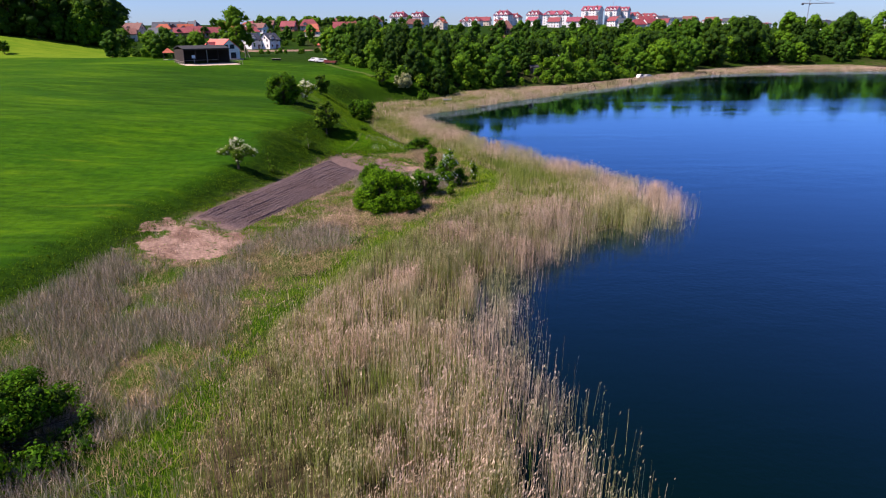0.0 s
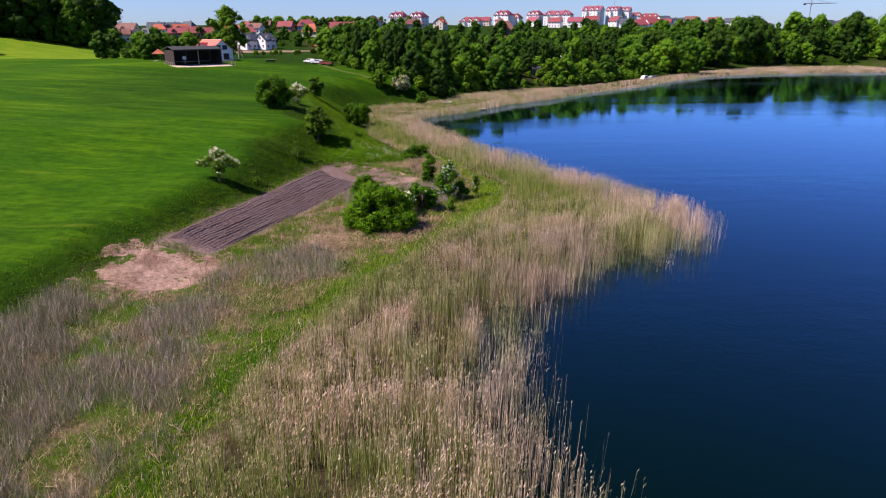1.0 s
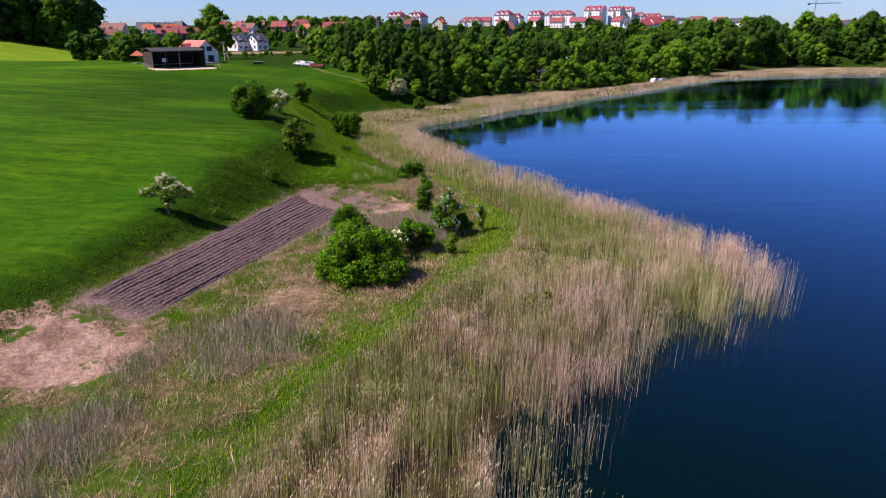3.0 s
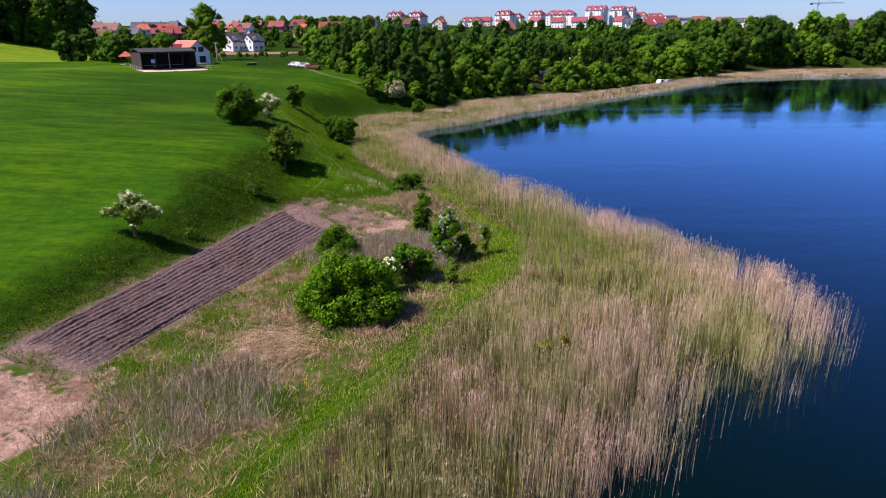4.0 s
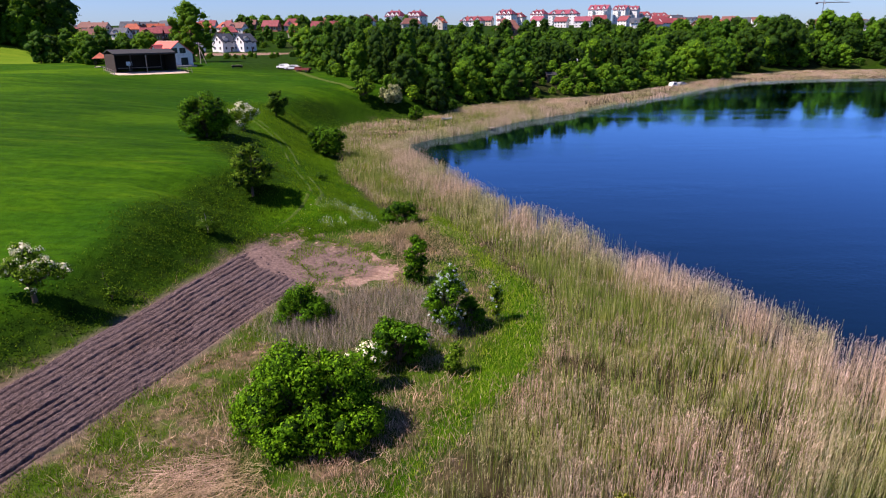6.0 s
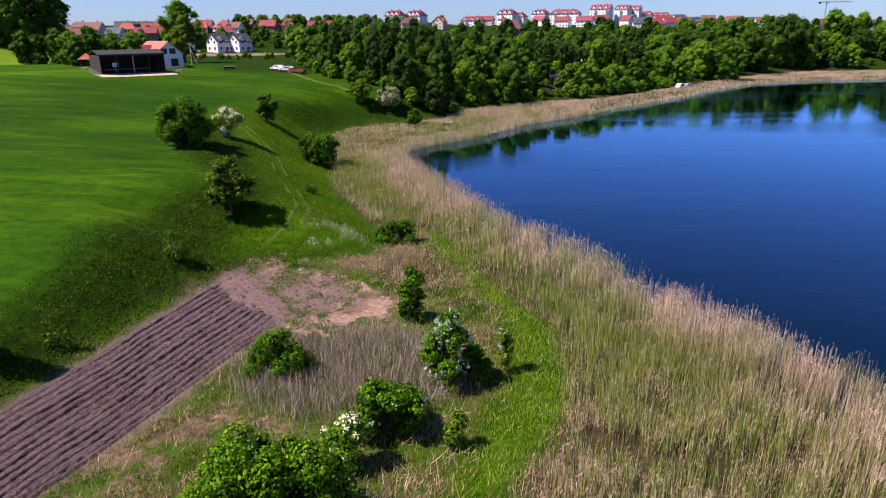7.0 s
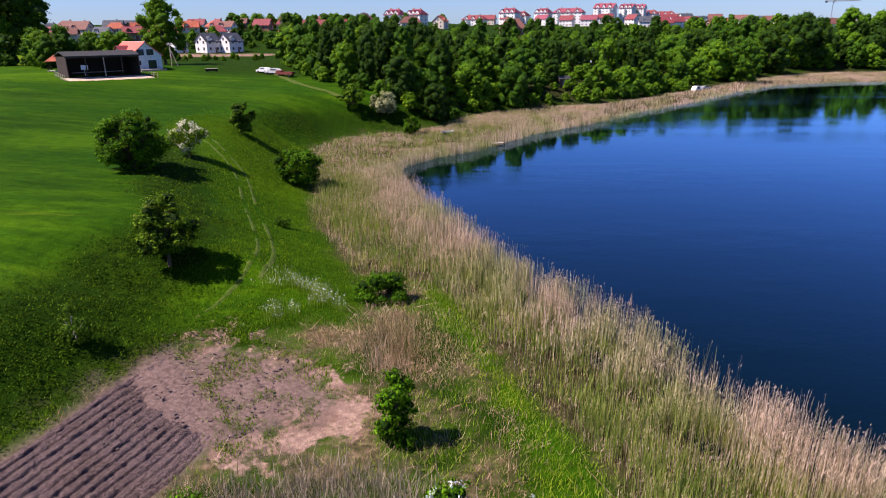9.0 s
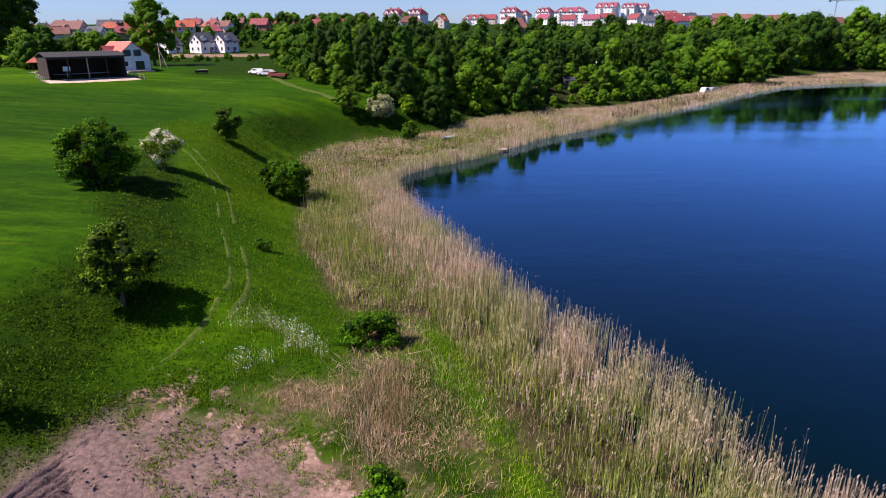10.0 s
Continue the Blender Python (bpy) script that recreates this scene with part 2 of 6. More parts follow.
REED = reed_mat("reed_straw", [(0.0, (0.06, 0.040, 0.027)), (0.35, (0.355, 0.252, 0.180)), (0.7, (0.67, 0.500, 0.372)), (1.0, (0.83, 0.67, 0.55))], (0.46, 0.72, 0.28), (1.04, 0.97, 0.97), 0.2)
OLD_REED = reed_mat("weathered_reed", [(0.0, (0.05, 0.036, 0.026)), (0.35, (0.23, 0.165, 0.125)), (0.7, (0.46, 0.345, 0.268)), (1.0, (0.66, 0.52, 0.43))], (0.46, 0.70, 0.28), (1.04, 0.97, 0.97), 0.15)
PLUME = reed_mat("reed_plume", [(0.0, (0.38, 0.262, 0.215)), (0.5, (0.62, 0.450, 0.372)), (1.0, (0.75, 0.57, 0.49))], (0.72, 0.86, 0.55), (1.08, 0.95, 0.98), 0.25)
SHOOT = blade_mat("reed_shoot", [(0.0, (0.085, 0.125, 0.020)), (0.6, (0.200, 0.250, 0.050)), (1.0, (0.37, 0.39, 0.12))], 0.3, drift=True)
STRAW = reed_mat("dry_grass", [(0.0, (0.14, 0.09, 0.066)), (0.5, (0.37, 0.245, 0.180)), (1.0, (0.66, 0.475, 0.375))], (0.75, 0.85, 0.6), (1.08, 0.95, 0.98), 0.2)
GREY = blade_mat("dead_stems", [(0.0, (0.09, 0.068, 0.056)), (0.5, (0.26, 0.208, 0.170)), (1.0, (0.48, 0.395, 0.335))], 0.12)
GRASS = blade_mat("green_grass", [(0.0, (0.080, 0.150, 0.004)), (0.5, (0.178, 0.280, 0.016)), (0.93, (0.31, 0.41, 0.04)), (1.0, (0.45, 0.42, 0.14))], 0.35, drift=True)
SLOPE_GRASS = blade_mat("slope_grass", [(0.0, (0.024, 0.066, 0.001)), (0.6, (0.070, 0.152, 0.002)), (1.0, (0.165, 0.255, 0.007))], 0.3, drift=True)
HERB = blade_mat("bank_herbs", [(0.0, (0.007, 0.022, 0.001)), (0.6, (0.022, 0.058, 0.001)), (0.9, (0.058, 0.115, 0.002)), (1.0, (0.11, 0.18, 0.006))], 0.2, drift=True)
UMBEL = blade_mat("umbels", [(0.0, (0.45, 0.48, 0.40)), (1.0, (0.80, 0.82, 0.76))], 0.1)


def shade_mass(name, dark, mid, lite):
    """Filler deep in a crown: leaf colours darkened for inner shade, mottled and rough."""
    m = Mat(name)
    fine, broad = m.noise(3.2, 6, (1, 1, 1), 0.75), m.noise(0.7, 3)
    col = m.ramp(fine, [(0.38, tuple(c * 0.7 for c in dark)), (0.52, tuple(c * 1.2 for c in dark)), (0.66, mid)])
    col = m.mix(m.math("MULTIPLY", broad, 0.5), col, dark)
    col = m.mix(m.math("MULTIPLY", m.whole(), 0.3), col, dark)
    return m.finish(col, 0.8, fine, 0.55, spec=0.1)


SHADE_CORES = {k: shade_mass(k + "_mass", *v) for k, v in GREENS.items()}
SHADE_CORES["willow_leaf"] = shade_mass("willow_mass", (0.07, 0.10, 0.05), (0.16, 0.19, 0.11), (0.28, 0.30, 0.2))
WHITE = plain("white_render", (0.80, 0.79, 0.78), 0.8)
CREAM = plain("cream_render", (0.62, 0.55, 0.46), 0.8)
BRICK = plain("brick_wall", (0.32, 0.16, 0.10), 0.85)
BARN_WOOD = planks("barn_boards", (0.066, 0.050, 0.044))
# boards darkened for the shade inside the barn; also the trough's own dark wood
BARN_DARK = planks("shade_dark_wood", (0.028, 0.020, 0.016))
FELT = plain("roof_felt", (0.040, 0.040, 0.043), 0.9)
RED = tile_roof("red_tiles", (0.26, 0.055, 0.065))
ORANGE = tile_roof("orange_tiles", (0.44, 0.11, 0.06))
PINK = tile_roof("rose_tiles", (0.30, 0.070, 0.105))
BROWN = tile_roof("brown_tiles", (0.20, 0.085, 0.07))
SLATE = tile_roof("slate_roof", (0.075, 0.085, 0.11))
GLASS = glass_mat("window_glass", (0.03, 0.04, 0.055))
GRAVEL = plain("gravel", (0.52, 0.40, 0.31), 0.95, 0.35, 0.6, depth=0.04)
TIMBER = planks("weathered_wood", (0.42, 0.36, 0.30))
METAL = plain("grey_metal", (0.42, 0.43, 0.45), 0.4, 0.15, metal=0.6)
PAINT = plain("car_paint", (0.70, 0.70, 0.70), 0.3, 0.08, spec=0.5)
RUST = plain("maroon_paint", (0.20, 0.05, 0.045), 0.5, 0.3)
BLACK = plain("black_rubber", (0.02, 0.02, 0.02), 0.8)


# ---- mesh helpers ----
def mesh_of(name, verts, faces, *mats, index=None, smooth=False):
    me = bpy.data.meshes.new(name)
    verts = np.asarray(verts, np.float32).reshape(-1, 3)
    if isinstance(faces, np.ndarray):
        faces = (faces,)
    if isinstance(faces, tuple):
        total = np.concatenate([np.full(len(q), q.shape[1]) for q in faces]).astype(np.int32)
        me.vertices.add(len(verts))
        me.vertices.foreach_set("co", verts.ravel())
        me.loops.add(int(total.sum()))
        me.loops.foreach_set("vertex_index", np.concatenate([q.ravel() for q in faces]).astype(np.int32))
        me.polygons.add(len(total))
        me.polygons.foreach_set("loop_start", (np.cumsum(total) - total).astype(np.int32))
        me.polygons.foreach_set("loop_total", total)
    else:
        me.from_pydata(verts.tolist(), [], faces)
    for m in mats:
        me.materials.append(m)
    if index is not None:
        me.polygons.foreach_set("material_index", np.asarray(index, np.int32))
    if smooth:
        me.polygons.foreach_set("use_smooth", np.ones(len(me.polygons), bool))
    me.update()
    me.validate()
    return me


def thing(name, x, y, z, turn=0.0, label="", category="", group="", scale=1.0):
    ob = new(name)
    ob.empty_display_size = 0.2
    ob.matrix_basis = pose(x, y, z, 0, 0, turn) @ Matrix.Scale(scale, 4)
    return tagged(ob, label, category, group)


def part(name, me, parent, label="", m=None):
    ob = new(name, me)
    ob.parent = parent
    if m is not None:
        ob.matrix_basis = m
    return tagged(ob, label)


def box(name, lo, hi, mat, bevel=0.0):
    bm = bmesh.new()
    bmesh.ops.create_cube(bm, size=1.0)
    lo, hi = Vector(lo), Vector(hi)
    for v in bm.verts:
        v.co = Vector((lo.x + (v.co.x + 0.5) * (hi.x - lo.x), lo.y + (v.co.y + 0.5) * (hi.y - lo.y), lo.z + (v.co.z + 0.5) * (hi.z - lo.z)))
    if bevel:
        bmesh.ops.bevel(bm, geom=bm.edges, offset=bevel, segments=1, affect="EDGES")
    me = bpy.data.meshes.new(name)
    bm.to_mesh(me)
    bm.free()
    me.materials.append(mat)
    return me


def tube(pts, radii, sides=6):
    """Vertices and faces of a tapered tube."""
    pts = np.asarray(pts, float)
    verts, faces = [], []
    for i, (p, r) in enumerate(zip(pts, radii)):
        d = pts[min(i + 1, len(pts) - 1)] - pts[max(i - 1, 0)]
        d = d / (np.linalg.norm(d) + 1e-9)
        u = np.cross(d, (0.3, 0.9, 0.1))
        u /= np.linalg.norm(u)
        w = np.cross(d, u)
        for k in range(sides):
            a = 2 * np.pi * k / sides
            verts.append(p + r * (np.cos(a) * u + np.sin(a) * w))
    for i in range(len(pts) - 1):
        for k in range(sides):
            a, b = i * sides + k, i * sides + (k + 1) % sides
            faces.append((a, b, b + sides, a + sides))
    faces.append(tuple(range((len(pts) - 1) * sides, len(pts) * sides)))
    return verts, faces


def joined(pieces):
    verts, faces = [], []
    for v, f in pieces:
        n = len(verts)
        verts += list(v)
        faces += [tuple(i + n for i in q) for q in f]
    return verts, faces


def smoothstep(a, b, x):
    t = np.clip((np.asarray(x, float) - a) / (b - a), 0, 1)
    return t * t * (3 - 2 * t)


def side_of(line, x, y):
    """Distance from a closed outline; positive inside."""
    x, y = np.asarray(x, float), np.asarray(y, float)
    best = np.full(x.shape, 1e9)
    inside = np.zeros(x.shape, bool)
    n = len(line)
    for i in range(n):
        ax, ay = line[i]
        bx, by = line[(i + 1) % n]
        dx, dy = bx - ax, by - ay
        t = np.clip(((x - ax) * dx + (y - ay) * dy) / (dx * dx + dy * dy), 0, 1)
        best = np.minimum(best, np.hypot(x - ax - t * dx, y - ay - t * dy))
        if ay != by:
            cross = ((ay > y) != (by > y)) & (x < ax + (y - ay) * dx / (by - ay))
            inside ^= cross
    return np.where(inside, best, -best)


def chart(line, x0, x1, y0, y1, step):
    """side_of for one outline, drawn up once on a grid and read off between its points."""
    gx, gy = np.arange(x0, x1 + step, step), np.arange(y0, y1 + step, step)
    table = side_of(line, *np.meshgrid(gx, gy))

    def read(x, y):
        x, y = np.asarray(x, float), np.asarray(y, float)
        u, v = (x - x0) / step, (y - y0) / step
        i, j = np.clip(u.astype(int), 0, len(gx) - 2), np.clip(v.astype(int), 0, len(gy) - 2)
        fx, fy = np.clip(u - i, 0, 1), np.clip(v - j, 0, 1)
        out = (table[j, i] * (1 - fx) + table[j, i + 1] * fx) * (1 - fy) + (table[j + 1, i] * (1 - fx) + table[j + 1, i + 1] * fx) * fy
        far = (u < 0) | (v < 0) | (u > len(gx) - 1) | (v > len(gy) - 1)
        if far.any():
            out = np.array(out)
            out[far] = side_of(line, x[far], y[far])
        return out

    return read


_grid = np.random.RandomState(5).rand(256, 256)


def lumps(x, y, size, octaves=3):
    """Smooth value noise from 0 to 1 with features of that size."""
    x, y = np.asarray(x, float) / size, np.asarray(y, float) / size
    out, amp, total = 0.0, 1.0, 0.0
    for k in range(octaves):
        xi, yi = np.floor(x).astype(int), np.floor(y).astype(int)
        fx, fy = x - xi, y - yi
        fx, fy = fx * fx * (3 - 2 * fx), fy * fy * (3 - 2 * fy)
        g = lambda i, j: _grid[(xi + i + 31 * k) % 256, (yi + j + 17 * k) % 256]
        out = out + amp * ((g(0, 0) * (1 - fx) + g(1, 0) * fx) * (1 - fy) + (g(0, 1) * (1 - fx) + g(1, 1) * fx) * fy)
        total += amp
        amp, x, y = amp * 0.5, x * 2.03 + 5.2, y * 2.03 + 1.7
    return out / total


# ---- the lie of the land ----
# outer edge of the reeds, from south to north and round the bay
SHORE = [(16, -300), (12, -60), (10, 0), (8.8, 20), (8.4, 27), (7.9, 31), (7, 34.6), (6.2, 39), (5.6, 43), (6, 48.3), (8.2, 53.2), (10.9, 57.6),
         (14.5, 61.8), (18.5, 63.5), (21, 65.5), (24.8, 68.6), (28.6, 73.5), (27.5, 81), (24, 88), (21, 94), (17.9, 99.5), (15.2, 106.5),
         (13, 111.5), (8.5, 120), (5, 127), (1.8, 135.5), (-1.7, 145), (-4.6, 154), (-6.3, 161), (-7.3, 170.5), (-2.5, 180), (5.2, 187),
         (10.7, 195), (18.7, 207.5), (32, 221), (50, 242), (75, 269), (103, 303), (130, 331), (158, 342), (175, 346), (300, 352), (900, 360), (4000, 365)]
# foot of the banks behind the low shore
TOE = [(-36, -300), (-34, 20), (-33, 40), (-31.5, 50), (-30.6, 60), (-28.9, 70), (-26.7, 78), (-24.3, 86.5), (-20.5, 101), (-17.6, 107.5), (-7, 111.5),
       (-6.5, 117), (-8.7, 123), (-12, 130), (-15, 138), (-17, 146), (-19.5, 155), (-23, 168), (-26.5, 186), (-22.5, 202), (-11.5, 208.5), (-2.5, 215.5),
       (4.5, 234.5), (20, 249), (40, 258.5), (60, 275), (83, 302), (111, 337), (155, 382), (186, 399), (230, 405), (400, 410), (900, 415), (4000, 420)]
LAND_SIDE = SHORE + [(4000, 6000), (-4000, 6000), (-4000, -300)]
HIGH_SIDE = TOE + [(4000, 6000), (-4000, 6000), (-4000, -300)]
# inner edge of the reed bed
REED_IN = [(-14, -300), (-13, 0), (-12.5, 27), (-12.7, 36), (-12, 42.6), (-10, 50), (-8, 56.7), (-5.4, 61.7), (-2.4, 66.9), (-0.4, 73), (3.9, 79.5), (6.1, 82.7),
           (7.8, 91), (7.6, 96), (4.5, 102), (1.9, 112), (0, 118), (-2.2, 121), (-6, 121.5), (-8.7, 123), (-11.2, 129), (-14.7, 137), (-16.8, 145), (-18, 155),
           (-22, 168), (-25.5, 186), (-22, 201), (-11, 208), (-2, 215), (4.5, 234), (20, 248.5), (40, 258), (60, 275), (83, 301.5), (111, 336.5),
           (155, 381), (186, 398), (230, 404), (400, 409)]
REED_BED = REED_IN + [p for p in reversed(SHORE) if p[0] < 400]


shore_side = chart(LAND_SIDE, -280, 420, -60, 470, 1.0)
bank_side = chart(HIGH_SIDE, -280, 420, -60, 470, 1.0)
reed_side = chart(REED_BED, -40, 250, -30, 410, 0.8)
inland_side = chart(REED_IN + [(4000, 400), (4000, -300)], -40, 250, -30, 410, 0.8)


def height(x, y):
    x, y = np.asarray(x, float), np.asarray(y, float)
    s, d = shore_side(x, y), bank_side(x, y)
    low = np.clip(0.12 * (s - 5), -1.6, 0.75)
    wide = np.interp(y, [40, 80, 95, 104, 112, 135, 160, 260, 300], [7, 7, 7, 9, 18, 18, 12, 14, 34])
    south = smoothstep(116, 104, y)
    bank = np.interp(y, [40, 64, 76, 90, 100, 110, 116], [1.2, 1.4, 1.8, 2.7, 3.7, 4.8, 5.4])
    right = 1 - 0.5 * smoothstep(-30, 20, x)
    up = bank * smoothstep(-0.12, 1, d / wide) * np.clip(d + 1.5, 0, 1) + 1.0 * south * smoothstep(-8.5, 0.5, d)
    up = up + right * (0.065 * np.clip(d - 14, 0, 62) + 0.02 * np.clip(y - 100, 0, 150) * smoothstep(2, 18, d))
    hill = 12 * smoothstep(345, 520, y) + 9 * smoothstep(520, 900, y)
    up = up + hill * smoothstep(5, 60, d) * (1 - 0.45 * smoothstep(200, 500, x))
    up = up + 9 * smoothstep(140, 215, -x) * smoothstep(255, 302, y) * (1 - smoothstep(335, 400, y))
    rough = (lumps(x, y, 2.2) - 0.5) * 0.22 * smoothstep(4, 9, s) * (1 - 0.6 * smoothstep(16, 22, d))
    return low + up + rough + (lumps(x, y, 23, 2) - 0.5) * 0.9 * smoothstep(10, 30, d)


def H(x, y):
    return float(height(np.array([x]), np.array([y]))[0])


def axis(lo, near_lo, near_hi, hi, step, grow):
    a = list(np.arange(near_lo, near_hi, step))
    s = step
    while a[-1] < hi:
        s *= grow
        a.append(a[-1] + s)
    s = step
    while a[0] > lo:
        s *= grow
        a.insert(0, a[0] - s)
    return np.array(a)


PLOUGH = [(-29.0, 67.2), (-18.2, 106.6), (-11.9, 98.3), (-22.8, 66.4)]
STRAW_PATCH = [(-30.5, 67), (-21.2, 67.5), (-20, 62.5), (-21.8, 57.8), (-25.2, 55.4), (-29.4, 56.6), (-31, 60)]
SITE = [(-124, 326), (-72, 322), (-68, 362), (-126, 360)]
BARE_END = [(-18.4, 107.4), (-15.5, 110), (-10.8, 107), (-6.5, 105), (-4.2, 100), (-5.8, 96.5), (-8.5, 94.2), (-12, 96), (-14, 102)]
GREEN_STRIP = [(-18, 20), (-15.5, 36), (-14.5, 43), (-13.6, 48), (-11.2, 52), (-10, 57), (-8.4, 62.5), (-6.3, 66), (-2.4, 73.5), (1.2, 82.5), (3.4, 88), (3.8, 93), (2.0, 104), (-1.2, 113),
               (-2, 120), (0.2, 118), (2, 112), (4.6, 102), (7.7, 96), (7.9, 91), (6.2, 82.7), (4, 79.5), (-0.3, 73), (-2.4, 67), (-5.3, 61.7), (-8, 56.7), (-10, 50), (-12, 42.6), (-12.7, 36), (-12.5, 20)]
strip_side = chart(GREEN_STRIP, -40, 20, 10, 130, 0.5)
TRACK = [(-17.9, 109), (-16.6, 112.2), (-15.3, 114.8), (-14.9, 117), (-16, 122.4), (-18.6, 129.4), (-21.6, 136.5), (-26, 147.9), (-29.2, 152.7), (-33.5, 158.6), (-40, 168)]


def track_near(x, y):
    """Distance from the middle of the cart track."""
    best = np.full(np.shape(x), 1e9)
    for (ax, ay), (bx, by) in zip(TRACK, TRACK[1:]):
        dx, dy = bx - ax, by - ay
        t = np.clip(((x - ax) * dx + (y - ay) * dy) / (dx * dx + dy * dy), 0, 1)
        best = np.minimum(best, np.hypot(x - ax - t * dx, y - ay - t * dy))
    return best


def EDGE(y):
    """Width of the rough bank below the crop."""
    return np.interp(y, [40, 80, 92, 100, 108, 117, 130, 145, 165, 190, 210], [4.6, 3.6, 5.0, 7.5, 9.5, 14, 17.5, 18, 14, 10, 8])


def zones(x, y):
    """What grows where: crop, bare, dry, mud, soil, yellow; deep makes the crop darker."""
    wob = (lumps(x, y, 6) - 0.5) * 5
    s, d = shore_side(x, y), bank_side(x, y)
    edge = EDGE(y)
    crop = smoothstep(-1.6, 1.8, d - edge + wob * 0.35) * (1 - smoothstep(255, 259, y)) * (1 - smoothstep(-15, 0, x)) * (1 - smoothstep(236, 244, y) * smoothstep(-75, -60, x))
    lush = smoothstep(-0.8, 1.0, d) * smoothstep(-6, -1, x - np.interp(y, [p[1] for p in TRACK], [p[0] for p in TRACK]) + wob * 0.8) * smoothstep(106, 113, y) * smoothstep(205, 180, y)
    strip = smoothstep(-0.8, 0.8, strip_side(x, y) + (lumps(x, y, 3) - 0.5) * 2.6) * (0.35 + 0.65 * smoothstep(48, 64, y)) * smoothstep(20, 30, y)
    crop = np.maximum(crop, np.maximum(lush * 0.85, strip * 0.9))
    bare = np.maximum(np.maximum(smoothstep(-1.8, 1.6, side_of(STRAW_PATCH, x, y) + (lumps(x + 3, y, 2.6) - 0.5) * 6) * 0.9, smoothstep(-2.0, 1.6, side_of(BARE_END, x, y) + (lumps(x, y, 2.4) - 0.5) * 6.5) * 0.66 * (1 - 0.35 * smoothstep(103, 108, y))), smoothstep(-3, 3, side_of(SITE, x, y) + wob) * 0.8)
    dry = smoothstep(-2, 2, -d + wob * 0.2) * (1 - smoothstep(-1.2, 1.2, strip_side(x, y) + wob * 0.3))
    dry = dry * smoothstep(0.38, 0.56, lumps(x, y, 4.5) + 0.12)
    reed = smoothstep(-1, 1.5, reed_side(x, y) + wob * 0.2)
    litter = smoothstep(2, 6, d) * smoothstep(-36, -26, x + 0.35 * (y - 245)) * smoothstep(222, 232, y + 0.3 * x) * (1 - smoothstep(400, 440, y)) * smoothstep(0.3, 0.5, lumps(x, y, 9)) * 0.7
    mud = np.maximum(np.maximum(reed * 0.9, 1 - smoothstep(4, 7, s)), litter * 0.85)
    soil = smoothstep(-0.8, 0.6, side_of(PLOUGH, x, y) + wob * 0.08)
    soil = np.maximum(soil, smoothstep(6.6, 3.6, np.hypot((x + 13.2) / 1.15, y - 101.4) + (lumps(x + 5, y, 2.0) - 0.5) * 5) * 0.9 * (d < 1))
    yellow = smoothstep(258, 262, y) * smoothstep(-105, -118, x) * 0.9 * (1 - smoothstep(330, 345, y))
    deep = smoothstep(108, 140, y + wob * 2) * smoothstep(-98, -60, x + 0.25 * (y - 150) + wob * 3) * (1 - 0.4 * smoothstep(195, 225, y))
    # the crop is also darker along its lower edge, south of y 112
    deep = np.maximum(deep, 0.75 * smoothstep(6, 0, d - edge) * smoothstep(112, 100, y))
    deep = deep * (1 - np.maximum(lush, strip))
    return crop, bare, dry, mud, soil, yellow, deep, 0 * x, 0 * x


gx, gy = axis(-4000, -46, 32, 4000, 0.6, 1.085), axis(-290, 16, 126, 5800, 0.6, 1.04)
X, Y = np.meshgrid(gx, gy)
Z = height(X, Y)
n = len(gx)
i, j = np.meshgrid(np.arange(n - 1), np.arange(len(gy) - 1))
a = (j * n + i).ravel()
land = mesh_of("land", np.stack([X, Y, Z], -1), np.stack([a, a + 1, a + n + 1, a + n], -1), LAND, smooth=True)
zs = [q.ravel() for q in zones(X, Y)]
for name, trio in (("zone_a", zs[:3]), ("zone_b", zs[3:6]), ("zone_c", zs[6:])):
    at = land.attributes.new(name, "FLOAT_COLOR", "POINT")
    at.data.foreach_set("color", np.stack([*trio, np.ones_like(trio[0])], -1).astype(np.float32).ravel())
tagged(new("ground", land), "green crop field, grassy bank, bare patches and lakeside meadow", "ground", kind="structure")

wx, wy = np.linspace(-60, 4000, 60), np.linspace(-290, 430, 40)
X, Y = np.meshgrid(wx, wy)
n = len(wx)
i, j = np.meshgrid(np.arange(n - 1), np.arange(len(wy) - 1))
a = (j * n + i).ravel()
tagged(new("water", mesh_of("water", np.stack([X, Y, 0 * X], -1), np.stack([a, a + 1, a + n + 1, a + n], -1), WATER, smooth=True)),
       "deep blue calm lake water with faint ripples", "lake", kind="structure")


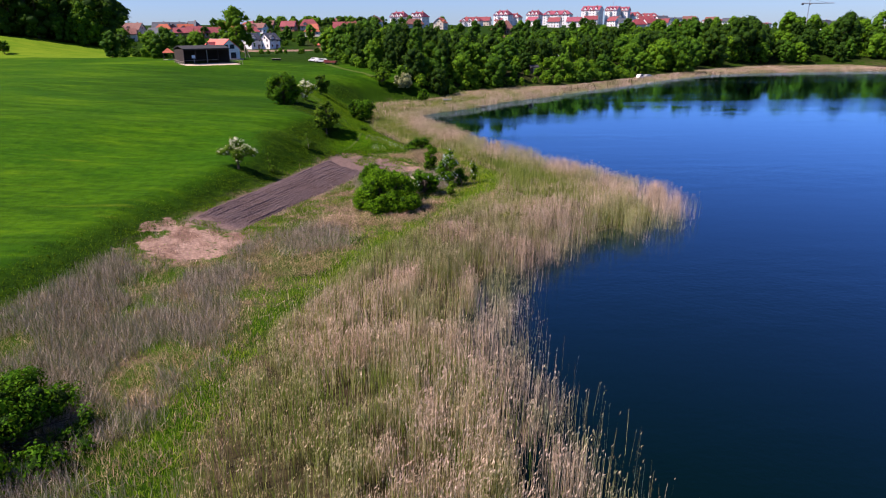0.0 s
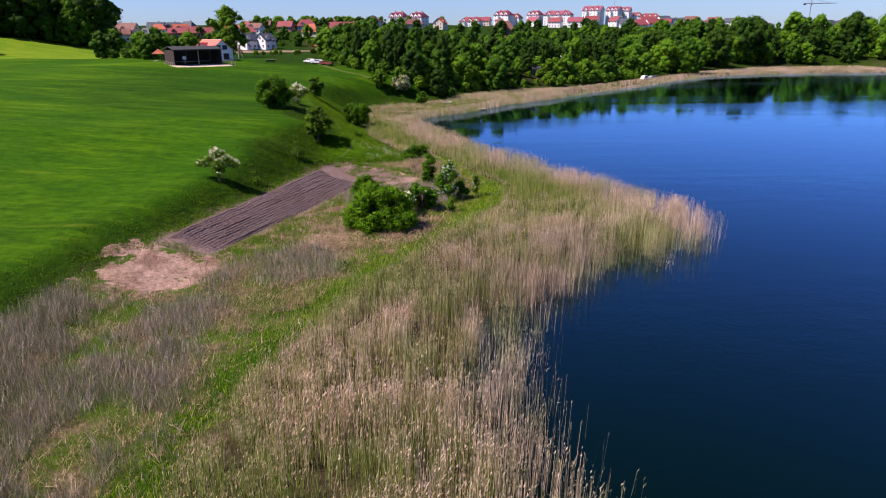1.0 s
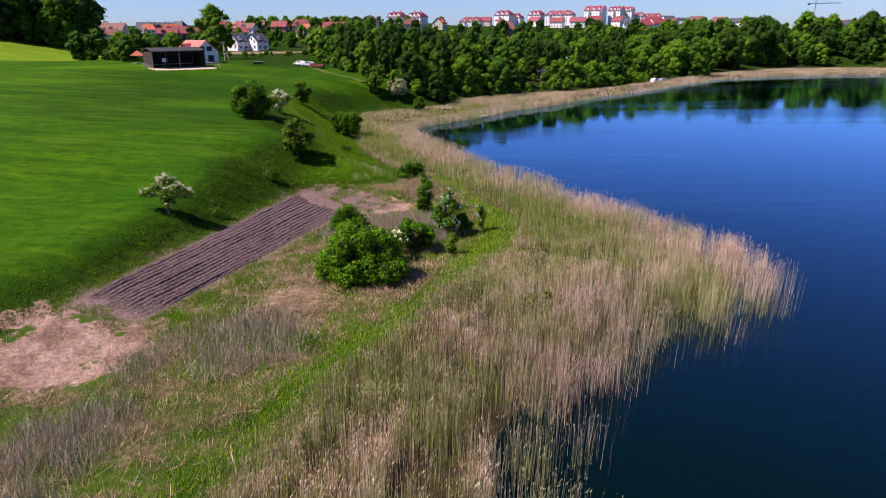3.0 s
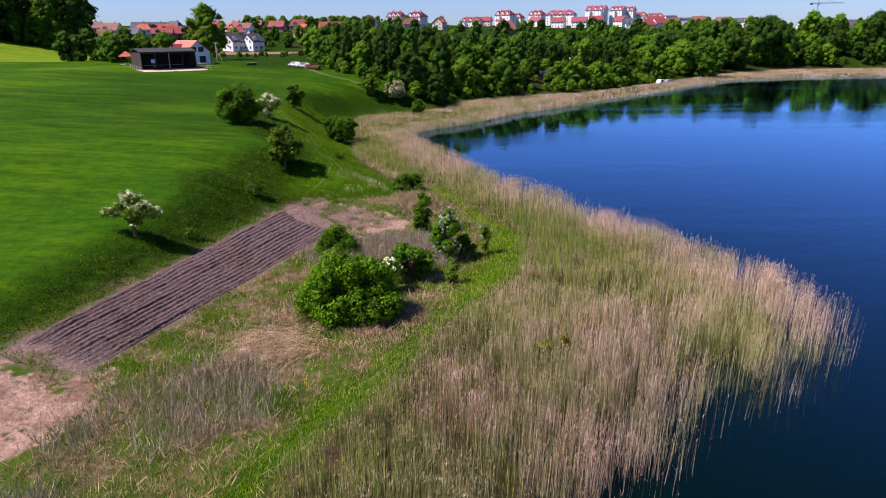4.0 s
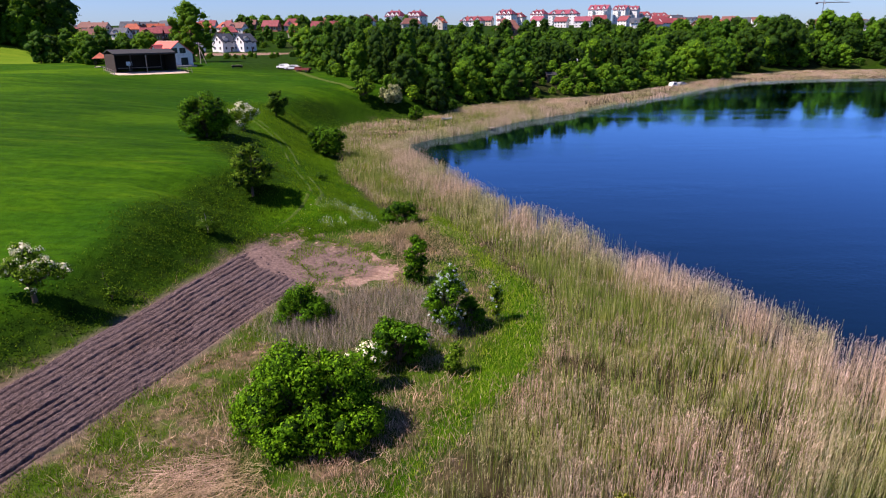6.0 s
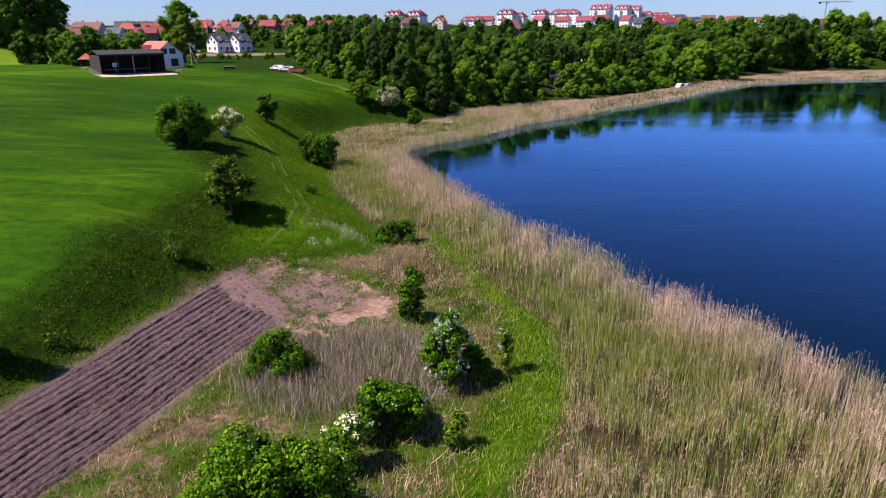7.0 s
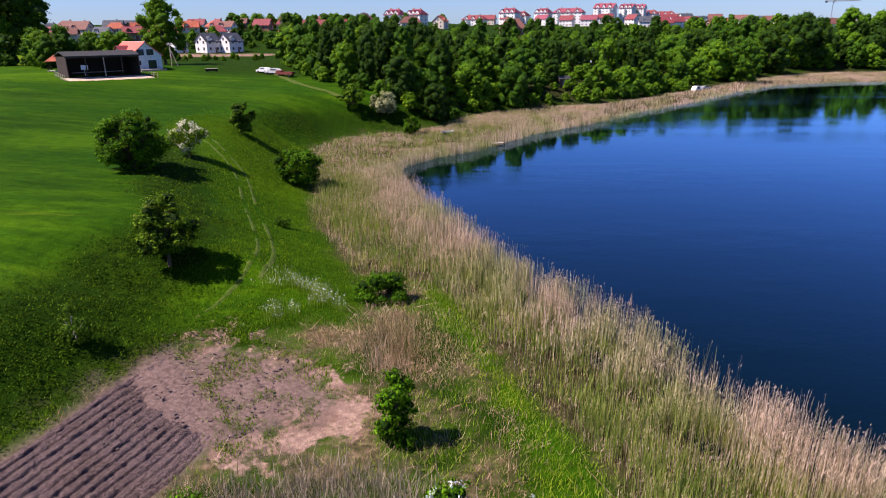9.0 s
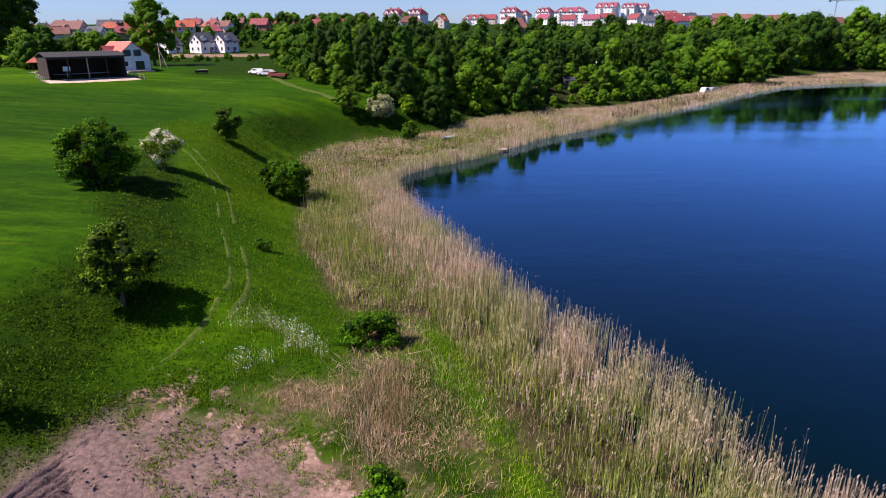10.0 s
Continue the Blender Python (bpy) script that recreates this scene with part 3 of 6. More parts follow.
# ---- ploughed strip ----
def ploughed():
    u, v = np.linspace(0, 1, 240), np.linspace(0, 1, 166)
    U, V = np.meshgrid(u, v)
    p = np.array(PLOUGH, float)
    x = (1 - V) * ((1 - U) * p[0, 0] + U * p[1, 0]) + V * ((1 - U) * p[3, 0] + U * p[2, 0])
    y = (1 - V) * ((1 - U) * p[0, 1] + U * p[1, 1]) + V * ((1 - U) * p[3, 1] + U * p[2, 1])
    x = x + (lumps(x, y, 5) - 0.5) * 0.5
    wave = V * 14.5 + (lumps(U * 5, V * 1.5, 1.0, 1) - 0.5) * 0.45
    ridge = np.abs((wave % 1.0) - 0.5) * 2
    ridge = smoothstep(0.0, 0.55, ridge + (lumps(U * 60, V * 14, 1.0) - 0.5) * 0.30)
    end = smoothstep(0, 0.12, U + (lumps(x, y, 2) - 0.5) * 0.08) * smoothstep(0, 0.16, 1 - U + (lumps(x, y, 2) - 0.5) * 0.2)
    rim = smoothstep(0, 0.05, V) * smoothstep(0, 0.07, 1 - V)
    z = height(x, y) + 0.09 * rim * end - 0.10 * (1 - rim * end) + (0.07 + 0.13 * lumps(V * 14.5, U * 4, 1.0, 2)) * ridge * end * rim + (lumps(U * 170, V * 50, 1.0, 3) - 0.5) * 0.13 * rim
    k = len(u)
    i, j = np.meshgrid(np.arange(k - 1), np.arange(len(v) - 1))
    a = (j * k + i).ravel()
    ob = new("ploughed_soil", mesh_of("ploughed_soil", np.stack([x, y, z], -1), np.stack([a, a + k, a + k + 1, a + 1], -1), SOIL, smooth=True))
    tagged(ob, "freshly ploughed strip of reddish-brown soil in long furrows", "field", kind="structure")


ploughed()


RUT = Mat("track_earth")
_n = RUT.noise(2.5, 6)
RUT = RUT.finish(RUT.ramp(_n, [(0.38, (0.034, 0.070, 0.006)), (0.58, (0.062, 0.092, 0.014)), (0.80, (0.15, 0.135, 0.05))]), 0.95, _n, 0.05, spec=0.1)


def ruts(name, line, offset, width, lift, gaps, label):
    """A worn earth ribbon laid over the ground, broken where grass has closed over it."""
    p = np.array(line, float)
    seg = np.r_[0, np.cumsum(np.hypot(*np.diff(p, axis=0).T))]
    t = np.arange(0, seg[-1], 0.35)
    for _ in range(2):
        p = np.stack([np.interp(t, seg, p[:, 0]), np.interp(t, seg, p[:, 1])], -1)
        k = np.ones(15) / 15
        p = np.stack([np.convolve(np.pad(q, 7, "edge"), k, "valid") for q in p.T], -1)
        seg = np.r_[0, np.cumsum(np.hypot(*np.diff(p, axis=0).T))]
        t = np.linspace(0, seg[-1], len(p))
    d = np.gradient(p, axis=0)
    d /= np.linalg.norm(d, axis=1)[:, None]
    n = np.stack([-d[:, 1], d[:, 0]], -1)
    w = width * (0.5 + 0.9 * lumps(p[:, 0], p[:, 1], 2.0))
    rows = [p + n * (offset + w * q)[:, None] for q in (-0.5, -0.25, 0.0, 0.25, 0.5)]
    x, y = np.stack([r[:, 0] for r in rows], 1), np.stack([r[:, 1] for r in rows], 1)
    z = height(x, y) + lift - np.array([0.06, 0.0, -0.01, 0.0, 0.06])
    v = np.stack([x, y, z], -1)
    f = []
    for i in range(len(p) - 1):
        if lumps(p[i, 0] + offset * 9, p[i, 1], 3.5) > gaps:
            f += [(5 * i + j, 5 * i + j + 1, 5 * i + j + 6, 5 * i + j + 5) for j in range(4)]
    tagged(new(name, mesh_of(name, v, f, RUT, smooth=True)), label, "track", kind="structure")


ruts("track", TRACK, -0.65, 0.46, 0.04, 0.40, "worn earth wheel rut through the grass of the slope")
ruts("track", TRACK, 0.65, 0.42, 0.04, 0.42, "worn earth wheel rut through the grass of the slope")
ruts("track", [(-46, 244), (-39, 232.5), (-32.3, 223.4), (-23.4, 214.5)], 0.0, 1.8, 0.14, 0.2, "sandy field path along the edge of the wood")


# ---- reeds and grasses ----
RNG = np.random.RandomState(11)


def scatter(x0, x1, y0, y1, per_m2, chance):
    """Random places in a rectangle, kept by a chance that depends on the place."""
    n = int((x1 - x0) * (y1 - y0) * per_m2)
    x, y = RNG.uniform(x0, x1, n), RNG.uniform(y0, y1, n)
    keep = RNG.rand(n) < chance(x, y)
    return x[keep], y[keep]


def strips(base, tip, w0, w1):
    """Flat blades from base to tip: N quads."""
    n = len(base)
    a = RNG.uniform(0, np.pi, n)
    side = np.stack([np.cos(a), np.sin(a), np.zeros(n)], -1)
    w0, w1 = np.broadcast_to(w0, n)[:, None], np.broadcast_to(w1, n)[:, None]
    return np.stack([base - side * w0, base + side * w0, tip + side * w1, tip - side * w1], 1)


def lozenges(base, tip, w):
    """Pointed leaves and plumes: N quads, widest at two fifths."""
    n = len(base)
    a = RNG.uniform(0, np.pi, n)
    side = np.stack([np.cos(a), np.sin(a), RNG.uniform(-0.3, 0.3, n)], -1) * np.broadcast_to(w, n)[:, None]
    mid = base * 0.6 + tip * 0.4
    return np.stack([base, mid + side, tip, mid - side], 1)


def stuff(name, quads, mats, label, category):
    """One object of uncountable blades; quads is a list of (array, material number)."""
    v = np.concatenate([q for q, _ in quads]).reshape(-1, 3)
    index = np.concatenate([np.full(len(q), k) for q, k in quads])
    f = np.arange(len(v)).reshape(-1, 4)
    return tagged(new(name, mesh_of(name, v, f, *mats, index=index)), label, category, kind="stuff")


def stature(x, y):
    """Reeds stand tall at the water and low, broken down, inland."""
    s = shore_side(x, y)
    wide, slim = 0.42 + 0.58 * smoothstep(17, 5, s), 0.26 + 0.74 * smoothstep(10, 2.5, s + (lumps(x, y, 4) - 0.5) * 3)
    north = smoothstep(74, 92, y) * smoothstep(230, 205, y)
    return wide * (1 - north) + slim * north


def reed_quads(x, y, tall, broad):
    n = len(x)
    z = height(x, y)
    h = tall * RNG.uniform(0.70, 1.10, n) * (0.70 + 0.30 * lumps(x, y, 5) + 0.30 * lumps(x, y, 1.1, 2)) * stature(x, y)
    top = np.maximum(z, -0.35) + h
    lean = np.stack([RNG.normal(0.03, 0.05, n), RNG.normal(0.0, 0.05, n)], -1) * h[:, None]
    base = np.stack([x, y, z - 0.05], -1)
    tip = np.stack([x + lean[:, 0], y + lean[:, 1], top], -1)
    stem = strips(base, tip, broad * 0.45, broad * 0.30)
    droop = np.stack([RNG.normal(0.10, 0.07, n), RNG.normal(0, 0.07, n), RNG.uniform(0.14, 0.34, n)], -1)
    plume = lozenges(tip - droop * 0.35, tip + droop * (0.3 + broad * 5), broad * RNG.uniform(0.5, 1.0, n) * (1 + 0.7 * smoothstep(56, 40, y)))
    k = RNG.rand(n) < 0.5
    m = k.sum()
    at = base[k] + (tip - base)[k] * RNG.uniform(0.25, 0.85, m)[:, None]
    a = RNG.uniform(0, 2 * np.pi, m)
    out = np.stack([np.cos(a) * 0.20, np.sin(a) * 0.20, RNG.uniform(0.1, 0.42, m)], -1)
    leaf = lozenges(at, at + out, broad * 0.65)
    old = RNG.rand(n) < 0.9 * smoothstep(1.1, 0.6, np.hypot((x - 10) / 20, (y - 60) / 13) + (lumps(x, y, 6) - 0.5) * 0.6)
    worn = RNG.rand(n) < np.where(old, 0.55, 0.92)
    return [(stem[~old], 0), (stem[old], 2), (plume[worn], 1), (leaf[~old[k]], 0), (leaf[old[k]], 2)]


def FRESH(x, y):
    """Where this year's green shoots outgrow the dry stalks."""
    s = shore_side(x, y)
    patch = smoothstep(0.46, 0.62, lumps(x + 40, y, 9, 2) * 0.75 + 0.25 * lumps(x, y, 2.5))
    belt = smoothstep(3.0, 5.5, s + (lumps(x, y, 3) - 0.5) * 3) * smoothstep(72, 86, y) * smoothstep(150, 118, y) * smoothstep(0.5, 2.5, inland_side(x, y))
    return np.maximum(patch, belt * (0.55 + 0.45 * smoothstep(0.35, 0.6, lumps(x + 7, y, 2.2))))




def reed_chance(x, y):
    wob = (lumps(x, y, 3.0) - 0.5) * 3.2
    e = reed_side(x, y)
    s = shore_side(x, y)
    into = inland_side(x, y)
    edge = smoothstep(-0.8, 2.2, into + wob * 0.7)
    north = smoothstep(70, 84, y)
    rim = smoothstep(-1.6 + 2.0 * smoothstep(150, 170, y), 4.2 + 2.2 * smoothstep(76, 64, y) + 2.0 * smoothstep(56, 42, y) - 1.7 * north - 1.2 * smoothstep(150, 170, y), s + wob * 0.55)
    thin = (0.18 + 0.4 * smoothstep(110, 150, y) + (0.82 - 0.4 * smoothstep(110, 150, y)) * smoothstep(0.36, 0.55, lumps(x, y, 2.0))) * smoothstep(0.9, 1.8, np.hypot(x - 9.4, y - 196.2)) * smoothstep(0.8, 1.6, np.hypot(x + 0.4, y - 204.4))
    return edge * rim * thin * (e > -2) * (1 - 0.55 * FRESH(x, y) * smoothstep(2, 4, s)) * (0.22 + 0.78 * np.maximum(smoothstep(0.36, 0.52, lumps(x + 3, y, 0.8, 2)), smoothstep(70, 130, y)))


near = [reed_quads(*scatter(-14, 31, 16, 100, 125, reed_chance), 2.8, 0.0145),
        reed_quads(*scatter(-19, 21, 100, 165, 66, reed_chance), 2.6, 0.021),
        reed_quads(*scatter(-14, 16, -25, 16, 12, reed_chance), 2.9, 0.035)]
stuff("reed_bed", sum(near, []), (REED, PLUME, OLD_REED), "dense bed of dry straw-coloured reeds with feathery plumes at the water", "reeds")
far = [reed_quads(*scatter(-28, 40, 165, 262, 26, reed_chance), 1.8, 0.034),
       reed_quads(*scatter(30, 240, 215, 406, 6.5, reed_chance), 1.25, 0.06)]
stuff("far_reeds", sum(far, []), (REED, PLUME, OLD_REED), "pale belt of dry reeds lining the far shore of the bay", "reeds")


def tufts(x, y, tall, spread, w):
    n = len(x)
    h = tall * RNG.uniform(0.5, 1.2, n)
    z = height(x, y)
    a = RNG.uniform(0, 2 * np.pi, n)
    r = np.abs(RNG.normal(0, spread, n))
    base = np.stack([x, y, z - 0.04], -1)
    return lozenges(base, base + np.stack([np.cos(a) * r, np.sin(a) * r, h], -1), w)


def shoot_chance(x, y):
    return reed_chance(x, y) * np.clip(0.3 + 0.7 * FRESH(x, y) + 0.4 * smoothstep(66, 76, y) * smoothstep(118, 106, y), 0, 1) * smoothstep(2.0, 6.5 - 3.5 * smoothstep(72, 86, y), shore_side(x, y)) * (0.35 + 0.65 * smoothstep(20, 9, shore_side(x, y)))


x1, y1 = scatter(-14, 30, 16, 100, 110, shoot_chance)
x2, y2 = scatter(-19, 21, 100, 165, 62, shoot_chance)
x3, y3 = scatter(-28, 25, 165, 240, 14, shoot_chance)
stuff("reed_shoots", [(tufts(x1, y1, 1.9, 0.26, 0.020), 0), (tufts(x2, y2, 1.6, 0.3, 0.030), 0), (tufts(x3, y3, 1.2, 0.3, 0.06), 0)], (SHOOT,),
      "fresh green reed shoots growing up among the dry stalks", "reeds")


def low_ground(x, y):
    """The meadow between the bank and the reeds."""
    d = bank_side(x, y)
    into = reed_side(x, y)
    bare = np.maximum(smoothstep(-1.5, 0.5, side_of(STRAW_PATCH, x, y)), smoothstep(-1.5, 0.5, side_of(BARE_END, x, y)) * 0.98 * smoothstep(0.26 + 0.22 * smoothstep(101, 108, y), 0.44 + 0.22 * smoothstep(101, 108, y), lumps(x, y, 1.7)))
    plough = smoothstep(-0.6, 0.3, side_of(PLOUGH, x, y))
    return smoothstep(-0.5, 1.5, -d) * smoothstep(-1.5, 0.5, -into) * (1 - bare * 0.93) * (1 - plough)


def strip_green(x, y):
    return smoothstep(-1.0, 1.0, strip_side(x, y) + (lumps(x, y, 3) - 0.5) * 2.6) * (1 - 0.75 * smoothstep(62, 50, y) * smoothstep(0.40, 0.55, lumps(x + 11, y, 2.4)))


def grey_patch(x, y):
    g = smoothstep(0.41, 0.54, lumps(x + 9, y + 3, 5.0) * 0.75 + lumps(x, y, 1.6) * 0.25) * smoothstep(-15.5, -19, x + (y - 50) * 0.16) * smoothstep(68, 60, y)
    h = smoothstep(7.0, 4.0, np.hypot((x + 6) / 1.25, y - 89.5)) + smoothstep(1.1, 0.6, np.hypot((x + 3.8) / 1.8, (y - 108) / 5.2)) + 0.6 * smoothstep(5.0, 2, np.hypot(x + 14.0, (y - 63.5) / 1.3) + (lumps(x, y, 2) - 0.5) * 3)
    return np.clip(g + h, 0, 1)


dry_chance = lambda x, y: low_ground(x, y) * (1 - 0.75 * strip_green(x, y)) * (0.22 + 0.78 * smoothstep(0.42, 0.58, lumps(x, y, 4.0) + 0.02)) * (1 - 0.6 * grey_patch(x, y)) * (1 - 0.6 * smoothstep(-11, -15, x) * smoothstep(61, 66, y) * smoothstep(96, 88, y)) * smoothstep(1.5, -2.0, side_of(BARE_END, x, y))
x1, y1 = scatter(-36, 9, 16, 122, 80, dry_chance)
x2, y2 = scatter(-36, 9, 16, 122, 14, lambda x, y: dry_chance(x, y) * smoothstep(0.5, 0.65, lumps(x, y, 3)))
stuff("dry_grass", [(tufts(x1, y1, 0.45, 0.34, 0.013), 0), (tufts(x2, y2, 0.7, 0.9, 0.016), 0)], (STRAW,),
      "lodged straw-coloured dry grass across the lakeside meadow", "grass")
x1, y1 = scatter(-36, 6, 16, 116, 95, lambda x, y: low_ground(x, y) * grey_patch(x, y) * (1 - 0.8 * strip_green(x, y)))
stems = tufts(x1, y1, 1.2, 0.5, 0.013)
stuff("dead_stems", [(stems[y1 < 101], 0), (stems[y1 >= 101], 1)], (GREY, STRAW), "thicket of grey dead weed stems over green undergrowth", "dry weeds")
x1, y1 = scatter(-17, -6, 64, 77, 100, lambda x, y: smoothstep(1.0, 0.5, np.hypot((x + 11.6) / 3.8, (y - 70.2) / 3.4) + (lumps(x, y, 2) - 0.5) * 0.7))
n = len(x1)
base = np.stack([x1, y1, height(x1, y1) + RNG.uniform(0.03, 0.5, n)], -1)
a = RNG.normal(-2.5, 0.55, n)
lodged = strips(base, base + np.stack([np.cos(a) * 1.3, np.sin(a) * 1.3, RNG.uniform(-0.15, 0.35, n)], -1) * RNG.uniform(0.5, 1.1, n)[:, None], 0.012, 0.008)
stuff("lodged_stalks", [(lodged, 0)], (STRAW,), "pale dry stalks lying flattened beside the green thicket", "dry grass")


def bare_ground(x, y):
    """The worn and tilled ground round the ploughed strip."""
    return np.maximum(smoothstep(-1.5, 1.0, side_of(BARE_END, x, y)), np.maximum(smoothstep(-0.5, 0.5, side_of(PLOUGH, x, y)), 0.12 * smoothstep(-1.0, 1.0, side_of(STRAW_PATCH, x, y))))


x1, y1 = scatter(-20, -9, 96, 109, 8, lambda x, y: bare_ground(x, y) * smoothstep(0.40, 0.60, lumps(x, y, 1.4)))
n = len(x1)
a, r = RNG.uniform(0, 2 * np.pi, n), RNG.uniform(0.05, 0.17, n)
base = np.stack([x1 - np.cos(a) * r, y1 - np.sin(a) * r, height(x1, y1) + RNG.uniform(0.02, 0.10, n) + 0.14 * smoothstep(-0.2, 0.4, side_of(PLOUGH, x1, y1))], -1)
clods = lozenges(base, base + np.stack([np.cos(a) * 2 * r, np.sin(a) * 2 * r, RNG.uniform(0.0, 0.10, n)], -1), r * 0.7)
stuff("soil_clods", [(clods, 0)], (SOIL,), "loose clods of dry reddish soil on the tilled ground", "soil")


def weed_chance(x, y):
    ends = smoothstep(-1.0, 1.0, side_of(BARE_END, x, y)) * (0.35 + 0.65 * smoothstep(99, 107, y))
    rims = smoothstep(1.0, 0.3, np.abs(side_of(PLOUGH, x, y) + 0.7)) + smoothstep(1.2, 0.4, np.abs(side_of(STRAW_PATCH, x, y)))
    side = smoothstep(-10, -14, x) * smoothstep(61, 66, y) * smoothstep(95, 88, y) * low_ground(x, y)
    return np.clip(ends + rims * 0.8 + side, 0, 1) * smoothstep(0.46, 0.56, lumps(x + 2, y, 1.5, 2))


x1, y1 = scatter(-32, -4, 53, 112, 120, weed_chance)
stuff("tufted_weeds", [(tufts(x1, y1, 0.26, 0.2, 0.020), 0)], (SLOPE_GRASS,), "green tufts of weeds sprouting on the bare soil", "weeds")
green_chance = lambda x, y: low_ground(x, y) * np.clip(strip_green(x, y) + (0.36 * smoothstep(0.52, 0.40, lumps(x, y, 4.0) + 0.02) + 0.05) * (1 - 0.4 * smoothstep(-6, -11, x)), 0, 1)
x1, y1 = scatter(-36, 9, 16, 124, 70, green_chance)
stuff("meadow_grass", [(tufts(x1, y1, 0.40, 0.22, 0.017), 0)], (GRASS,), "lush green grass along the strip beside the reeds", "grass")


def past_track(x, y):
    """Metres to the lake's side of the cart track."""
    return x - np.interp(y, [p[1] for p in TRACK], [p[0] for p in TRACK])


def bank_chance(x, y):
    d = bank_side(x, y)
    edge = EDGE(y)
    near_track = np.exp(-(track_near(x, y) / 1.3) ** 2)
    return smoothstep(-0.8, 1.0, d) * smoothstep(3.0, -4.0, d - edge + (lumps(x, y, 6) - 0.5) * 4) * (1 - 0.55 * near_track)


def leaf_tufts(x, y, tall, w):
    """Broad-leaved weeds: short leaves held up and out."""
    n = len(x)
    z = height(x, y) + RNG.uniform(0.0, 1.0, n) * tall * smoothstep(0.42, 0.66, lumps(x, y, 1.3))
    a = RNG.uniform(0, 2 * np.pi, n)
    base = np.stack([x, y, z], -1)
    return lozenges(base, base + np.stack([np.cos(a) * 0.15, np.sin(a) * 0.15, RNG.uniform(0.05, 0.22, n)], -1), w)


x1, y1 = scatter(-44, -5, 30, 130, 70, lambda x, y: bank_chance(x, y) * (1 - 0.95 * smoothstep(108, 114, y) * smoothstep(-6, -1, past_track(x, y))) * (0.3 + 0.65 * smoothstep(0.38, 0.58, lumps(x, y, 2.4))))
x2, y2 = scatter(-44, -14, 130, 200, 10, lambda x, y: bank_chance(x, y) * (1 - 0.95 * smoothstep(-8, -2, past_track(x, y)) * smoothstep(175, 165, y)))
stuff("bank_herbs", [(leaf_tufts(x1, y1, 0.5, 0.042), 0), (leaf_tufts(x2, y2, 0.5, 0.09), 0)], (HERB,), "rough dark green weeds and nettles covering the bank", "weeds")
x1, y1 = scatter(-46, -5, 105, 190, 46, lambda x, y: smoothstep(-0.8, 1.0, bank_side(x, y)) * smoothstep(-5.5, -1, past_track(x, y) + (lumps(x, y, 4) - 0.5) * 6) * smoothstep(104, 112, y) * smoothstep(190, 172, y) * (1 - 0.85 * np.exp(-(np.abs(track_near(x, y) - 0.65) / 0.35) ** 2)))
stuff("bank_grass", [(tufts(x1, y1, 0.26, 0.16, 0.026), 0)], (SLOPE_GRASS,), "long fresh green grass on the slope beside the cart track", "grass")


def umbels():
    """Flat white flower heads over green stalks."""
    x, y = scatter(-17, -6, 106, 118.5, 130, lambda x, y: smoothstep(1.0, 0.5, np.hypot((x + 11.8) / 4.6, (y - 112.6) / 5.0)) * smoothstep(0.46, 0.66, 0.6 * lumps(x, y, 1.6) + 0.4 * lumps(x, y, 5)))
    n = len(x)
    z = height(x, y) + RNG.uniform(0.45, 0.95, n)
    r = RNG.uniform(0.012, 0.032, n)
    c = np.stack([x, y, z], -1)
    a = RNG.uniform(0, 2 * np.pi, n)
    u = np.stack([np.cos(a), np.sin(a), RNG.normal(0, 0.25, n)], -1) * r[:, None]
    w = np.stack([-np.sin(a), np.cos(a), RNG.normal(0, 0.25, n)], -1) * r[:, None]
    heads = np.stack([c - u, c - w, c + u, c + w], 1)
    stalks = strips(np.stack([x, y, z - 0.9], -1), c, 0.006, 0.006)
    stuff("cow_parsley", [(heads, 0), (stalks, 1)], (UMBEL, GRASS), "white-flowering cow parsley scattered beside the track", "flowers")


umbels()


# ---- trees and bushes ----
def leaves(lobes, count, size, rng, outward=0.75, bulky=0.30, each=34):
    """Leaf quads in many small clumps over a set of lobes (x, y, z, radius, squash)."""
    lobes = np.array(lobes, float)
    p = lobes[:, 3] ** 2
    clumps = max(12, count // each)
    k = rng.choice(len(lobes), clumps, p=p / p.sum())
    d = rng.normal(0, 1, (clumps, 3))
    d /= np.linalg.norm(d, axis=1)[:, None]
    r = lobes[k, 3] * rng.uniform(0.5, 1.12, clumps) ** 0.5
    centre = lobes[k, :3] + d * r[:, None] * np.stack([np.ones(clumps), np.ones(clumps), lobes[k, 4]], -1)
    bulk = np.median(lobes[:, 3]) * bulky * rng.uniform(0.6, 1.4, clumps)
    c = rng.choice(clumps, count)
    e = rng.normal(0, 1, (count, 3))
    e /= np.linalg.norm(e, axis=1)[:, None]
    spot = centre[c] + e * (bulk[c] * rng.uniform(0.35, 1.25, count))[:, None] * (1, 1, 0.75)
    spot[:, 2] = np.maximum(spot[:, 2], 0.05)
    nrm = e * outward + d[c] * 0.75 + rng.normal(0, 0.34, (count, 3)) + np.array([0, 0, 0.2])
    nrm /= np.linalg.norm(nrm, axis=1)[:, None]
    u = np.cross(nrm, rng.normal(0, 1, (count, 3)))
    u /= np.linalg.norm(u, axis=1)[:, None] + 1e-9
    w = np.cross(nrm, u)
    s = size * rng.uniform(0.6, 1.3, count)[:, None]
    return np.stack([spot - u * s, spot + w * s * 0.62 - u * s * 0.1, spot + u * s, spot - w * s * 0.62 - u * s * 0.1], 1)


